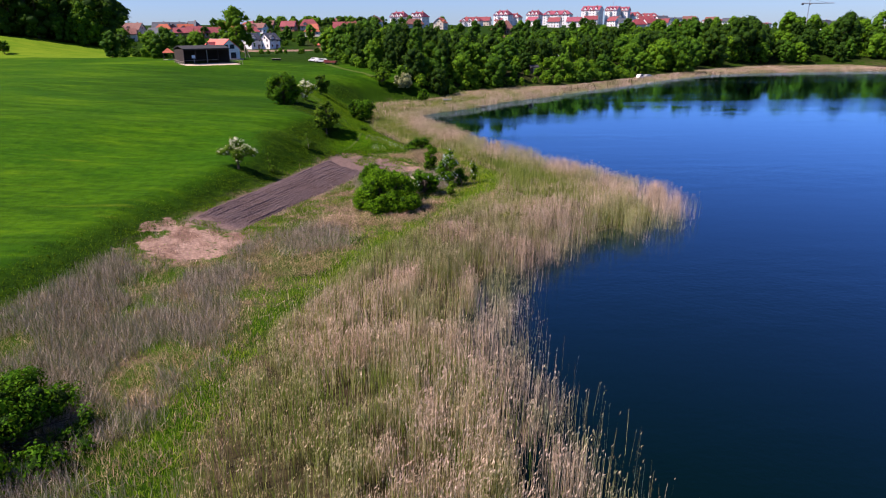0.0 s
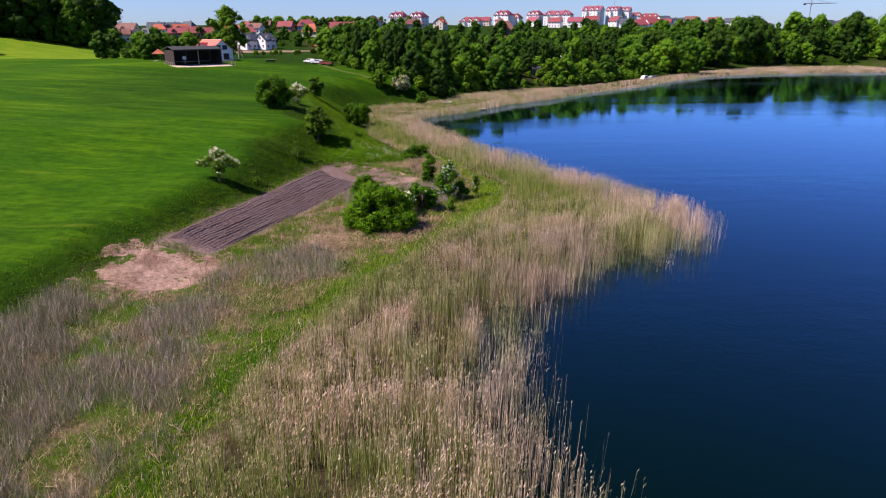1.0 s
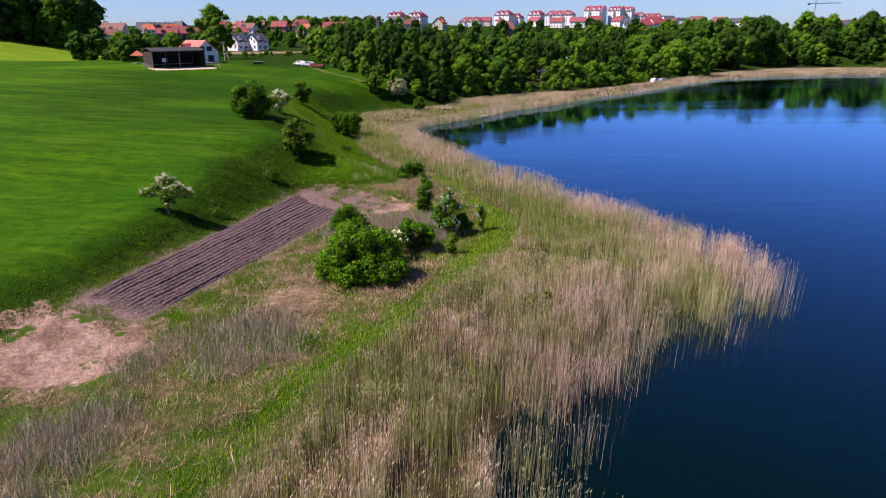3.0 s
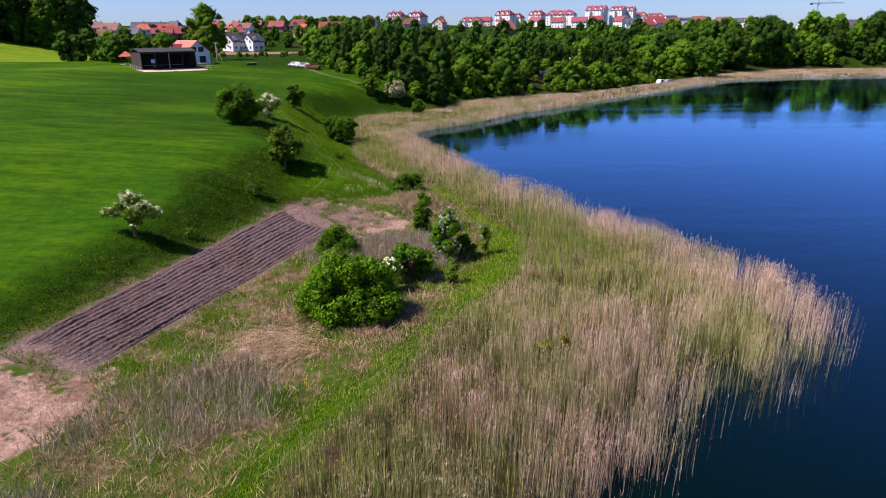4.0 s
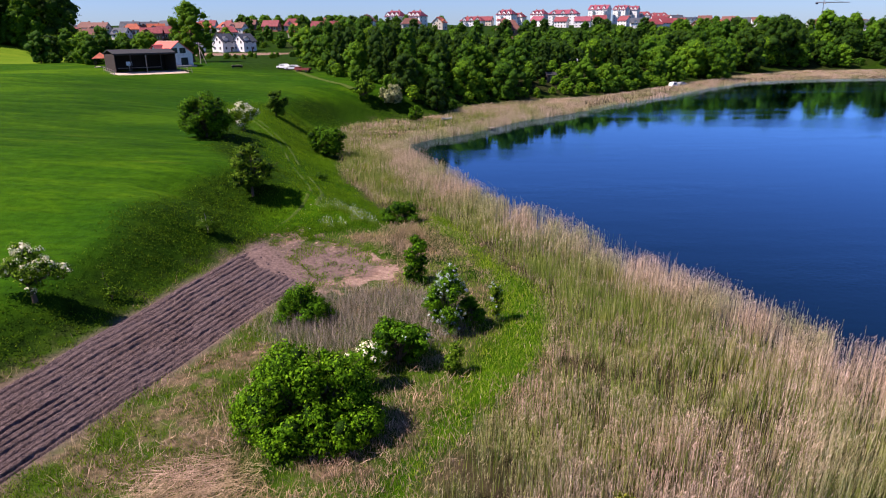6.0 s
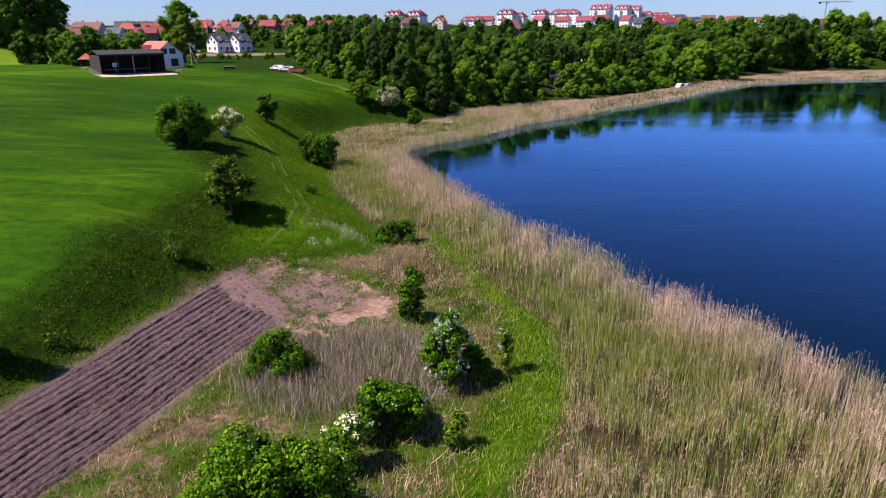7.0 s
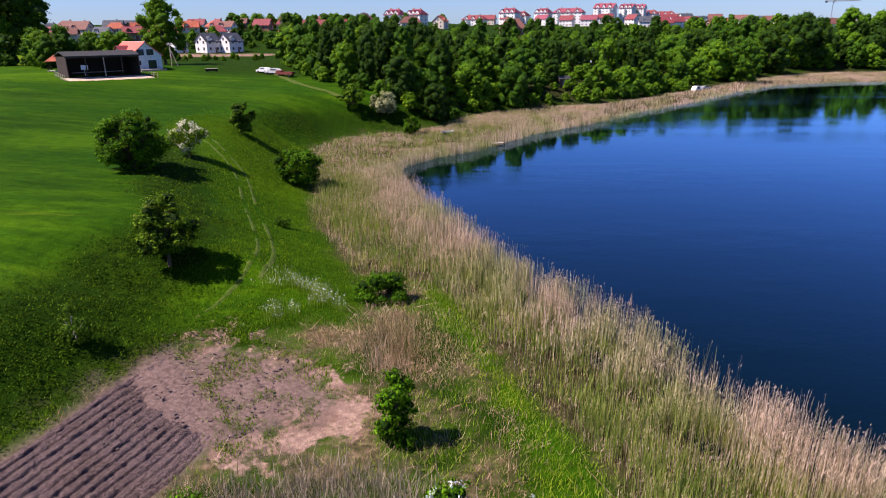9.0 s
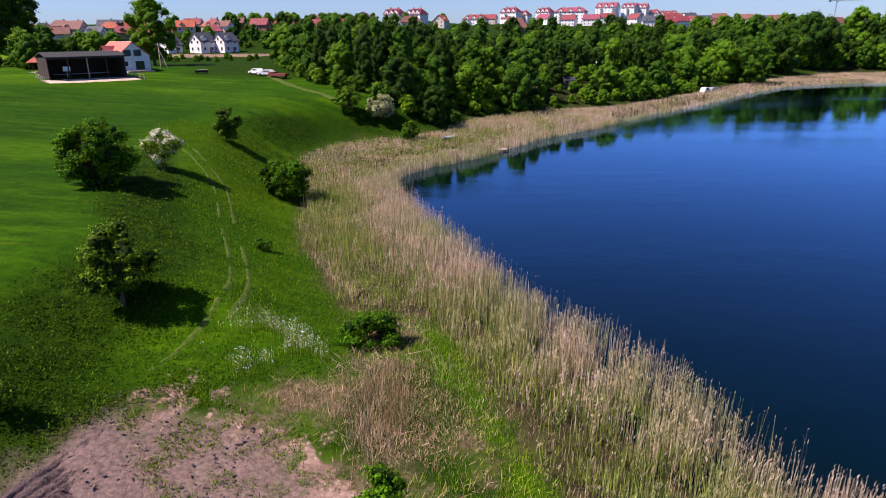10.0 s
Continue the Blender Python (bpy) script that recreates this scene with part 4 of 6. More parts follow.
def ball(cuts):
    """A rough ball to fill the inside of a lobe."""
    bm = bmesh.new()
    bmesh.ops.create_icosphere(bm, subdivisions=cuts, radius=1.0)
    v = np.array([q.co[:] for q in bm.verts])
    f = np.array([[q.index for q in p.verts] for p in bm.faces])
    bm.free()
    return v, f


BALLS = {k: ball(k) for k in (1, 2)}


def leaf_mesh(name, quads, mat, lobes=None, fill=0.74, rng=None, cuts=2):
    """Leaves, and filler balls in shade-darkened leaf colours that close the lobes' insides."""
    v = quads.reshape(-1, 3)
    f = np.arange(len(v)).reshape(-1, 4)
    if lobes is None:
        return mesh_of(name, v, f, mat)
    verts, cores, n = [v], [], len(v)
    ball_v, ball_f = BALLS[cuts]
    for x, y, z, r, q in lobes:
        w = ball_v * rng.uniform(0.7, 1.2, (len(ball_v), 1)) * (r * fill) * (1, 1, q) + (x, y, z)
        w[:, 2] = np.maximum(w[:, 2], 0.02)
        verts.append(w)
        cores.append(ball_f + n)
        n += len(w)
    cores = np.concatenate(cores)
    return mesh_of(name, np.concatenate(verts), (f, cores), mat, SHADE_CORES[mat.name], index=np.r_[np.zeros(len(f), int), np.ones(len(cores), int)])


def limbs(lobes, base_r, fork, rng, mat, name="trunk", twigs=3):
    """A tapered trunk that forks into a limb for each lobe."""
    lobes = np.array(lobes, float)
    mid = np.array([rng.normal(0, 0.08), rng.normal(0, 0.08), fork])
    pieces = [tube([(0, 0, -0.25), (0, 0, 0.1), mid * (1, 1, 0.6), mid], [base_r * 1.35, base_r, base_r * 0.85, base_r * 0.75], 8)]
    for l in lobes:
        end = l[:3] + (0, 0, l[3] * 0.25)
        bend = mid + (end - mid) * 0.5 + rng.normal(0, 0.12, 3) + (0, 0, 0.12 * l[3])
        pieces.append(tube([mid, bend, end], [base_r * 0.55, base_r * 0.32, base_r * 0.07], 5 if twigs else 3))
        for _ in range(twigs):
            tip = l[:3] + rng.normal(0, 0.55, 3) * l[3]
            pieces.append(tube([bend, (bend + tip) / 2 + rng.normal(0, 0.1, 3), tip], [base_r * 0.2, base_r * 0.12, base_r * 0.03], 4))
    v, f = joined(pieces)
    return mesh_of(name, v, f, mat, smooth=True)


def lobe_cloud(n, width, tall, low, r, rng, taper=0.3, flat=0.9):
    """Lobes that fill an egg-shaped crown standing from low to tall."""
    out = []
    for k in range(n):
        t = (k + rng.uniform(0.2, 0.8)) / n
        z = low + (tall - low) * t
        ring = width * math.sqrt(max(0.05, 1 - (2 * t - 0.85) ** 2 * (1 - taper * 0.3))) * rng.uniform(0.3, 0.98)
        a = k * 2.4 + rng.uniform(-0.5, 0.5)
        out.append((ring * math.cos(a), ring * math.sin(a), z, r * rng.uniform(0.7, 1.2), flat))
    return out


def plant(name, x, y, lobes, count, size, mat, label, category, trunk_r=0.12, fork=0.6, seed=0, blossom=0, group="", bark=None, bloom_mat=None, fill=0.58):
    rng = np.random.RandomState(seed)
    ob = thing(name, x, y, H(x, y) - 0.03, 0, label, category, group)
    part("trunk", limbs(lobes, trunk_r, fork, rng, bark or BARK), ob)
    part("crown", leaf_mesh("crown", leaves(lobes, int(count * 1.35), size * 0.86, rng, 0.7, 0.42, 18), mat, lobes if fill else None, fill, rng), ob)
    if blossom:
        top = [l for l in lobes]
        q = leaves([(l[0], l[1], l[2] + 0.12 * l[3], l[3] * 1.06, l[4]) for l in top], int(blossom * 2.2), size * 0.62, rng, 0.9, 0.26, 22)
        clump = lumps(q[:, 0, 0] * 1.0 + q[:, 0, 2], q[:, 0, 1] + q[:, 0, 2] * 0.7, 0.7)
        part("blossom", leaf_mesh("blossom", q[clump > 0.47], bloom_mat or BLOSSOM), ob, "pale blossom clusters")
    return ob


# the big thicket beside the green strip
def mound(n, rx, ry, top, r, rng, lean=0.0):
    """Many small lobes heaped into an uneven bush; lean raises its far side."""
    out = []
    for k in range(n):
        a, q = rng.uniform(0, 2 * math.pi), math.sqrt(rng.uniform(0, 1))
        x, y = rx * q * math.cos(a), ry * q * math.sin(a)
        roof = top * (1 - 0.55 * q * q) * (1 + lean * y / ry) * rng.uniform(0.8, 1.12)
        z = roof * (rng.uniform(0.25, 1.0) if q > 0.6 else rng.uniform(0.6, 1.0))
        out.append((x, y, max(z - r * 0.5, 0.45), r * rng.uniform(0.6, 1.25), rng.uniform(0.85, 1.1)))
    return out


def egg(n, rx, low, top, r, seed):
    """Many small lobes over an uneven egg-shaped crown."""
    rng = np.random.RandomState(seed)
    out = []
    for k in range(n):
        d = rng.normal(0, 1, 3)
        d /= np.linalg.norm(d)
        q = rng.uniform(0.35, 1.0) ** 0.5 * rng.uniform(0.84, 1.10)
        w = rx * q * (1 - 0.22 * max(d[2], 0))
        out.append((w * d[0], w * d[1], (low + top) / 2 + (top - low) / 2 * q * d[2], r * rng.uniform(0.65, 1.2), rng.uniform(0.8, 1.0)))
    return out


plant("thicket", -7.3, 75.4, mound(110, 3.6, 2.6, 5.0, 0.80, np.random.RandomState(8), 0.2), 38000, 0.10, LEAF,
      "large dense leafy green thicket in the lakeside meadow", "bush", 0.16, 0.5, 21)
plant("elder_bush", -3.2, 83.0, egg(34, 1.9, 0.2, 3.0, 0.62, 222),
      7500, 0.115, LEAF_BRIGHT, "leafy green bush with some white blossom behind the thicket", "bush", 0.1, 0.4, 22, 260)
plant("blossoming_bush", -5.1, 80.2, [(-0.3, 0, 1.6, 0.8, 1), (0.4, 0.2, 2.1, 0.75, 1), (0.1, -0.4, 1.2, 0.7, 1)],
      2200, 0.11, LEAF, "small bush covered in white blossom beside the thicket", "bush", 0.08, 0.5, 23, 1100)
plant("round_bush", -10.7, 89.2, mound(26, 1.75, 1.3, 3.3, 0.66, np.random.RandomState(10)), 10500, 0.09, LEAF,
      "rounded leafy green bush at the edge of the ploughed strip", "bush", 0.1, 0.3, 24)
plant("hawthorn_bush", -0.1, 88.0, egg(36, 1.3, 0.2, 4.9, 0.55, 225) + [(0.3, -0.8, 0.6, 0.6, 1.0)],
      8500, 0.085, LEAF, "tall hawthorn bush dotted with white flowers in the meadow", "bush", 0.1, 0.8, 25, 4200)
plant("dark_shrub", 1.7, 88.8, egg(14, 0.9, 0.2, 2.3, 0.45, 226), 2600, 0.09, LEAF, "low green shrub growing beside a hawthorn", "bush", 0.06, 0.3, 26)
plant("young_hawthorn", 3.5, 89.6, [(0, 0, 1.0, 0.45, 1.1), (0.1, 0.1, 1.9, 0.45, 1.2), (-0.1, 0, 2.7, 0.35, 1.2)], 1100, 0.09, LEAF_OLIVE, "small young hawthorn with pale flowers among dry grass", "bush", 0.04, 0.6, 27, 420)
plant("young_hawthorn", 0.2, 81.8, [(0, 0, 0.8, 0.55, 1.1), (0.3, 0.1, 1.5, 0.45, 1.2)], 1100, 0.09, LEAF_OLIVE, "small olive-green shrub with a few pale flowers", "bush", 0.04, 0.4, 28, 120)
plant("slender_shrub", -2.8, 97.6, egg(20, 0.85, 0.2, 4.3, 0.48, 229) + [(0.5, -0.5, 0.5, 0.5, 1.0), (-0.6, 0.2, 0.6, 0.45, 1.0)], 4200, 0.10, LEAF, "tall slender green shrub standing in dry grass", "bush", 0.07, 0.6, 29)
plant("low_bush", -5.5, 116.3, mound(20, 1.9, 1.1, 2.9, 0.65, np.random.RandomState(12)), 6500, 0.10, LEAF, "rounded green bush by the edge of the reeds", "bush", 0.08, 0.3, 30)
plant("foreground_bush", -23.2, 28.2, mound(78, 4.9, 4.4, 4.2, 0.9, np.random.RandomState(9), 0.15), 21000, 0.11, LEAF,
      "large spreading green bush beside dead weed stems", "bush", 0.14, 0.4, 31)

for k, (bx, by, br) in enumerate([(6.0, 67.4, 0.9), (7.7, 68.4, 0.8), (8.9, 67.0, 1.0), (11.0, 68.2, 0.9), (9.6, 65.6, 0.8)]):
    plant("sallow_bush", bx, by, mound(9, br * 1.4, br, 1.75, 0.45, np.random.RandomState(130 + k)), 1500, 0.075, LEAF_SALLOW,
          "low yellow-green sallow bush growing among the reeds", "bush", 0.05, 0.4, 140 + k, group="sallow bushes in the reeds")

# trees on the slope
plant("blossoming_tree", -28.6, 87.0, [(-1.9, -0.2, 2.3, 0.75, 0.6), (-0.9, 0.3, 2.7, 0.8, 0.7), (0.2, 0.1, 3.3, 0.85, 0.9), (1.2, -0.2, 2.7, 0.8, 0.7), (2.0, 0.2, 2.2, 0.7, 0.6), (0.3, -0.5, 2.3, 0.8, 0.8), (0.1, 0, 1.5, 0.65, 1.1), (-0.3, 0, 3.9, 0.5, 0.9)],
      3600, 0.10, LEAF_OLIVE, "small spreading hawthorn tree in white blossom on the grassy bank", "tree", 0.19, 1.1, 41, 2300, fill=0.5)
plant("sapling", -25.0, 90.2, [(0, 0, 0.6, 0.55, 0.9), (-0.2, 0, 1.6, 0.22, 1.2), (-0.45, 0.1, 2.6, 0.25, 1.0)], 650, 0.08, LEAF_OLIVE, "thin sparse sapling on the bank", "tree", 0.05, 0.7, 42, fill=0)
plant("scrub", -22.6, 104.0, [(0, 0, 0.7, 0.9, 0.8), (0.6, 0.2, 0.9, 0.6, 0.9), (-0.6, 0.1, 1.4, 0.4, 1.2), (-0.2, 0, 2.2, 0.3, 1.2)], 1500, 0.09, LEAF_OLIVE, "straggly half-bare shrub on the bank above the soil", "bush", 0.06, 0.5, 43, bark=TIMBER, fill=0)
plant("slope_tree", -21.7, 115.7, egg(50, 2.2, 0.8, 5.9, 0.7, 244),
      9000, 0.115, LEAF_OLIVE, "round olive-green tree on the grassy slope beside a track", "tree", 0.16, 1.2, 44, 420, bloom_mat=LEAF_SALLOW)
plant("round_tree", -34.6, 138.4, egg(84, 3.7, 0.3, 5.9, 0.9, 245),
      17000, 0.14, LEAF, "dense round bright green tree on the slope", "tree", 0.24, 1.2, 45)
plant("blossoming_tree", -31.9, 147.0, [(-1.1, 0, 2.4, 1.1, 0.9), (0.9, 0, 2.6, 1.1, 0.85), (0, 0.3, 3.3, 1.1, 0.9), (1.7, 0.2, 2.9, 0.8, 0.7), (0, -0.2, 1.5, 0.9, 1)],
      3600, 0.13, LEAF_OLIVE, "white-blossomed hawthorn tree behind a round green tree", "tree", 0.15, 0.9, 46, 3400)
plant("small_tree", -33.2, 172.0, egg(34, 1.9, 0.6, 5.3, 0.72, 247) + [(0.9, -0.4, 0.9, 0.8, 0.9), (1.3, -0.2, 0.7, 0.6, 0.9)], 5000, 0.15, LEAF_OLIVE, "small rounded tree on the slope above the reeds", "tree", 0.14, 1.2, 47)
plant("shore_tree", -20.6, 155.5, egg(56, 2.8, 0.3, 5.6, 0.85, 248),
      12000, 0.14, LEAF, "dense dark green tree at the corner of the reeds", "tree", 0.2, 0.8, 48)
plant("tiny_shrub", -17.6, 133.0, [(0, 0, 0.5, 0.55, 0.9), (0.6, 0.1, 0.4, 0.45, 0.8), (-0.3, 0.2, 0.8, 0.35, 1)], 900, 0.09, LEAF_DARK, "tiny dark shrub in the grass near the track", "bush", 0.04, 0.2, 49)
plant("field_tree", -180, 272, egg(22, 2.0, 0.8, 5.0, 0.9, 250), 2500, 0.2, LEAF, "lone small round tree on the field edge", "tree", 0.2, 1.0, 50)
plant("willow_bush", -14.8, 214.5, egg(34, 3.2, 0.2, 4.6, 0.95, 251),
      6500, 0.18, GREY_LEAF, "pale silvery flowering willow bush at the wood's edge", "bush", 0.15, 0.6, 51)
plant("edge_bush", -21.3, 212.0, egg(30, 2.3, 0.3, 5.4, 0.9, 252), 5000, 0.18, LEAF_DARK, "dark green bush beside a pale willow", "bush", 0.15, 0.8, 52)
plant("shore_bush", -8.0, 205.0, egg(22, 1.6, 0.2, 3.9, 0.65, 253), 3200, 0.15, LEAF, "green bush standing in the meadow behind the reeds", "bush", 0.1, 0.6, 53)


def tree_kind(name, seed, width, tall, low, n, r, count, size, mat, trunk, label, bark=None, taper=0.3, flat=0.9):
    """A tree to copy, standing at the origin."""
    rng = np.random.RandomState(seed)
    lobes = lobe_cloud(n, width, tall - r * 0.7, low, r, rng, taper, flat)
    ob = thing(name, 0, 0, 0, 0, label, "tree", "trees round the lake")
    part("trunk", limbs(lobes[::4], trunk, low * 0.7, rng, bark or BARK, twigs=0), ob)
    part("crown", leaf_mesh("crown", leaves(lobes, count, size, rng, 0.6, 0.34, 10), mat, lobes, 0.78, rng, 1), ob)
    return ob


def conifer_kind(name, seed, tall, width, mat, label):
    rng = np.random.RandomState(seed)
    n = 1000
    t = rng.rand(n) ** 0.75
    a = rng.uniform(0, 2 * np.pi, n)
    tier = 1 - 0.25 * ((t * 9) % 1)
    r = width * (1 - t) * tier * rng.uniform(0.35, 1.05, n) + 0.08
    c = np.stack([r * np.cos(a), r * np.sin(a), 0.8 + t * (tall - 0.8) - 0.18 * r], -1)
    out = np.stack([np.cos(a), np.sin(a), np.full(n, -0.25)], -1)
    w = np.stack([-np.sin(a), np.cos(a), rng.normal(0, 0.3, n)], -1)
    s = rng.uniform(0.35, 0.65, n)[:, None]
    q = np.stack([c - out * s, c + w * s * 0.5, c + out * s, c - w * s * 0.5], 1)
    ob = thing(name, 0, 0, 0, 0, label, "tree", "trees round the lake")
    v, f = tube([(0, 0, -0.3), (0, 0, tall * 0.5), (0, 0, tall * 0.97)], [0.22, 0.13, 0.02], 6)
    part("trunk", mesh_of("trunk", v, f, BARK, smooth=True), ob)
    part("crown", leaf_mesh("crown", q, mat), ob)
    return ob


KINDS = {
    "birch": [tree_kind("birch_tree", 61 + k, 2.7, 15.0, 1.0, 30, 1.45, 2300, 0.22, (WOOD_DARK, WOOD_DARK, WOOD_GREEN)[k], 0.17, "slim tall birch tree in dark full leaf in the wood", BIRCH_BARK, flat=1.25) for k in range(3)],
    "broad": [tree_kind(("broadleaf_tree", "broadleaf_tree", "ash_tree", "ash_tree")[k], 71 + k, 4.6, 11.5, 0.9, 34, 1.8, 2500, 0.25, (WOOD_DARK, WOOD_GREEN, WOOD_GREEN, WOOD_FRESH)[k], 0.28, "broad leafy green tree standing in the lakeside wood") for k in range(4)],
    "shrub": [tree_kind("large_shrub", 81 + k, 3.2, 5.6, 0.3, 24, 1.2, 1800, 0.20, (WOOD_GREEN, WOOD_FRESH, WOOD_FRESH)[k], 0.14, "large rounded leafy shrub behind the far reeds") for k in range(3)],
    "conifer": [conifer_kind("spruce_tree", 91 + k, 10.5 + k, 2.8, NEEDLE, "dark green spruce tree in the wood") for k in range(2)],
    "lone": [tree_kind("great_tree", 99, 6.4, 19.0, 2.6, 58, 1.8, 6500, 0.26, WOOD_FRESH, 0.5, "great open-crowned tree in fresh yellow-green leaf by the farmhouse")],
    "great": [tree_kind("great_tree", 95 + k, 7.2, 19.0, 1.4, 70, 2.15, 7000, 0.28, (WOOD_GREEN, WOOD_DARK)[k], 0.5, "great broad old tree in full leaf") for k in range(2)],
}
USED = set()


def grow(kind, x, y, scale=1.0, rng=random):
    """Plants a tree of a kind on the ground; the first of each kind stands itself, the rest are copies."""
    src = rng.choice(KINDS[kind])
    m = pose(x, y, H(x, y) - 0.05, 0, 0, rng.uniform(0, 360)) @ Matrix.Diagonal((scale * rng.uniform(0.92, 1.08), scale * rng.uniform(0.92, 1.08), scale, 1))
    if src.name in USED:
        return copy_thing(src, m)
    USED.add(src.name)
    src.matrix_basis = m
    return src


WR = random.Random(17)


def wood(outline, spacing, kinds, scales, avoid=()):
    """Trees at uneven spacing over an outline of the plan."""
    xs, ys = [p[0] for p in outline], [p[1] for p in outline]
    placed = []
    tries = np.array([(WR.uniform(min(xs), max(xs)), WR.uniform(min(ys), max(ys))) for _ in range(4000)])
    for x, y in tries[side_of(outline, tries[:, 0], tries[:, 1]) > 0].tolist():
        if any(math.hypot(x - a, y - b) < spacing for a, b in placed) or any(math.hypot(x - a, y - b) < r for a, b, r in avoid):
            continue
        placed.append((x, y))
        grow(WR.choice(kinds), x, y, WR.uniform(*scales), WR)


CLEAR = [(49, 317, 6), (30, 356, 7), (-46, 247, 5)]
# the tall dark stand behind the field corner
wood([(-42, 254), (-33, 240), (-22, 226), (-4, 238), (6, 262), (10, 290), (-40, 312), (-54, 285)], 4.9, ["birch", "birch", "birch", "broad"], (0.82, 1.05), CLEAR)
# shrubs and small trees behind the reed belt
wood([(-18, 217), (-2, 218), (4, 236), (20, 250.5), (40, 260.5), (62, 278), (84, 304), (86, 320), (58, 300), (30, 280), (6, 266), (-4, 240)], 3.9, ["shrub", "shrub", "shrub", "shrub", "broad"], (0.6, 1.2), CLEAR)
# the wood on the rising ground behind them
wood([(8, 276), (34, 292), (60, 312), (92, 336), (120, 378), (90, 400), (20, 372), (-40, 345), (10, 310)], 6.2, ["broad", "conifer", "broad", "conifer", "birch"], (0.66, 1.0), CLEAR)
# large trees along the far shore
wood([(88, 312), (112, 344), (156, 390), (190, 407), (330, 418), (330, 470), (190, 455), (110, 400), (84, 332)], 7.6, ["broad", "broad", "broad", "shrub"], (0.85, 1.35), CLEAR)
# undergrowth along the wood's edge
wood([(-44, 254), (-34, 237), (-22, 222), (-18, 224), (-30, 242), (-40, 258)], 3.6, ["shrub"], (0.7, 1.05), CLEAR)
grow("great", 185, 412, 1.2, WR)
grow("great", 172, 405, 1.1, WR)
grow("great", 252, 432, 1.0, WR)
grow("great", 291, 440, 0.95, WR)
grow("great", 118, 340, 0.95, WR)
grow("great", 150, 385, 0.95, WR)
# the big tree beside the farmhouse, the clump on the hill, the hedges round the yard
grow("lone", -82, 262, 0.98, WR)
wood([(-262, 300), (-166, 318), (-160, 340), (-190, 365), (-270, 365)], 9.5, ["great", "great", "broad"], (1.0, 1.3))
wood([(-132, 257), (-112, 250), (-96, 238), (-88, 250), (-98, 262), (-126, 268)], 4.6, ["shrub", "broad", "shrub"], (0.7, 0.95), [(-97, 232, 5)])
wood([(-150, 300), (-97, 300), (-99, 312), (-150, 316)], 9.0, ["shrub", "broad"], (0.7, 1.0), [(-75, 330, 12)])
# the slope between farm and houses
wood([(-118, 290), (-60, 284), (-56, 304), (-116, 312)], 6.5, ["shrub"], (0.35, 0.6), [(-75, 300, 6)])
wood([(-135, 386), (-52, 384), (-40, 424), (-135, 424)], 7.5, ["broad", "shrub", "shrub"], (0.5, 0.75))
wood([(8, 372), (120, 402), (200, 470), (190, 500), (60, 450), (-30, 400)], 8.5, ["broad", "shrub", "broad"], (0.55, 0.85))
# garden trees among the houses on the hill
wood([(-230, 430), (-60, 420), (60, 440), (160, 470), (330, 500), (420, 640), (300, 760), (60, 740), (-120, 620), (-240, 520)], 40.0, ["shrub", "shrub", "broad"], (0.6, 0.9))
# hedges and gardens in front of the hillside houses
wood([(-245, 384), (-92, 388), (-92, 400), (-245, 400)], 7.0, ["shrub"], (0.4, 0.65))
wood([(-60, 470), (60, 455), (150, 500), (330, 560), (330, 580), (150, 530), (60, 480), (-60, 490)], 11.0, ["broad", "shrub", "shrub"], (0.65, 0.95))
wood([(-150, 470), (-60, 500), (-40, 540), (-140, 540)], 7.0, ["broad", "broad", "shrub"], (0.65, 0.85))


# ---- buildings ----
def window_mesh(w, h, frame_mat=WHITE):
    """A window on a wall in one moulded piece: frame proud, pane set back. It lies in x and z, facing -y."""
    b, v = 0.10, []
    for y0, e in ((0.02, 0.0), (-0.07, 0.0), (-0.07, b), (-0.01, b)):
        v += [(-w / 2 + e, y0, e), (w / 2 - e, y0, e), (w / 2 - e, y0, h - e), (-w / 2 + e, y0, h - e)]
    f = [(r * 4 + k, r * 4 + (k + 1) % 4, r * 4 + 4 + (k + 1) % 4, r * 4 + 4 + k) for r in range(3) for k in range(4)] + [(12, 13, 14, 15)]
    return mesh_of("window", v, f, frame_mat, GLASS, index=[0] * 12 + [1])


WINDOW, WINDOW_TALL, WINDOW_WIDE = window_mesh(1.2, 1.35), window_mesh(1.0, 2.1, WHITE), window_mesh(2.2, 2.1, SLATE)
WINDOW_DARK = window_mesh(0.95, 1.5, SLATE)


def wall_mesh(L, W, eave, ridge, mat, sink=1.2):
    """A house body with its gables; ridge along x, centred."""
    a, b = L / 2, W / 2
    v = [(-a, -b, -sink), (a, -b, -sink), (a, b, -sink), (-a, b, -sink), (-a, -b, eave), (a, -b, eave), (a, b, eave), (-a, b, eave), (-a, 0, ridge), (a, 0, ridge)]
    f = [(0, 1, 5, 4), (2, 3, 7, 6), (1, 2, 6, 9, 5), (3, 0, 4, 8, 7), (4, 5, 9, 8), (6, 7, 8, 9)]
    return mesh_of("wall", v, f, mat)


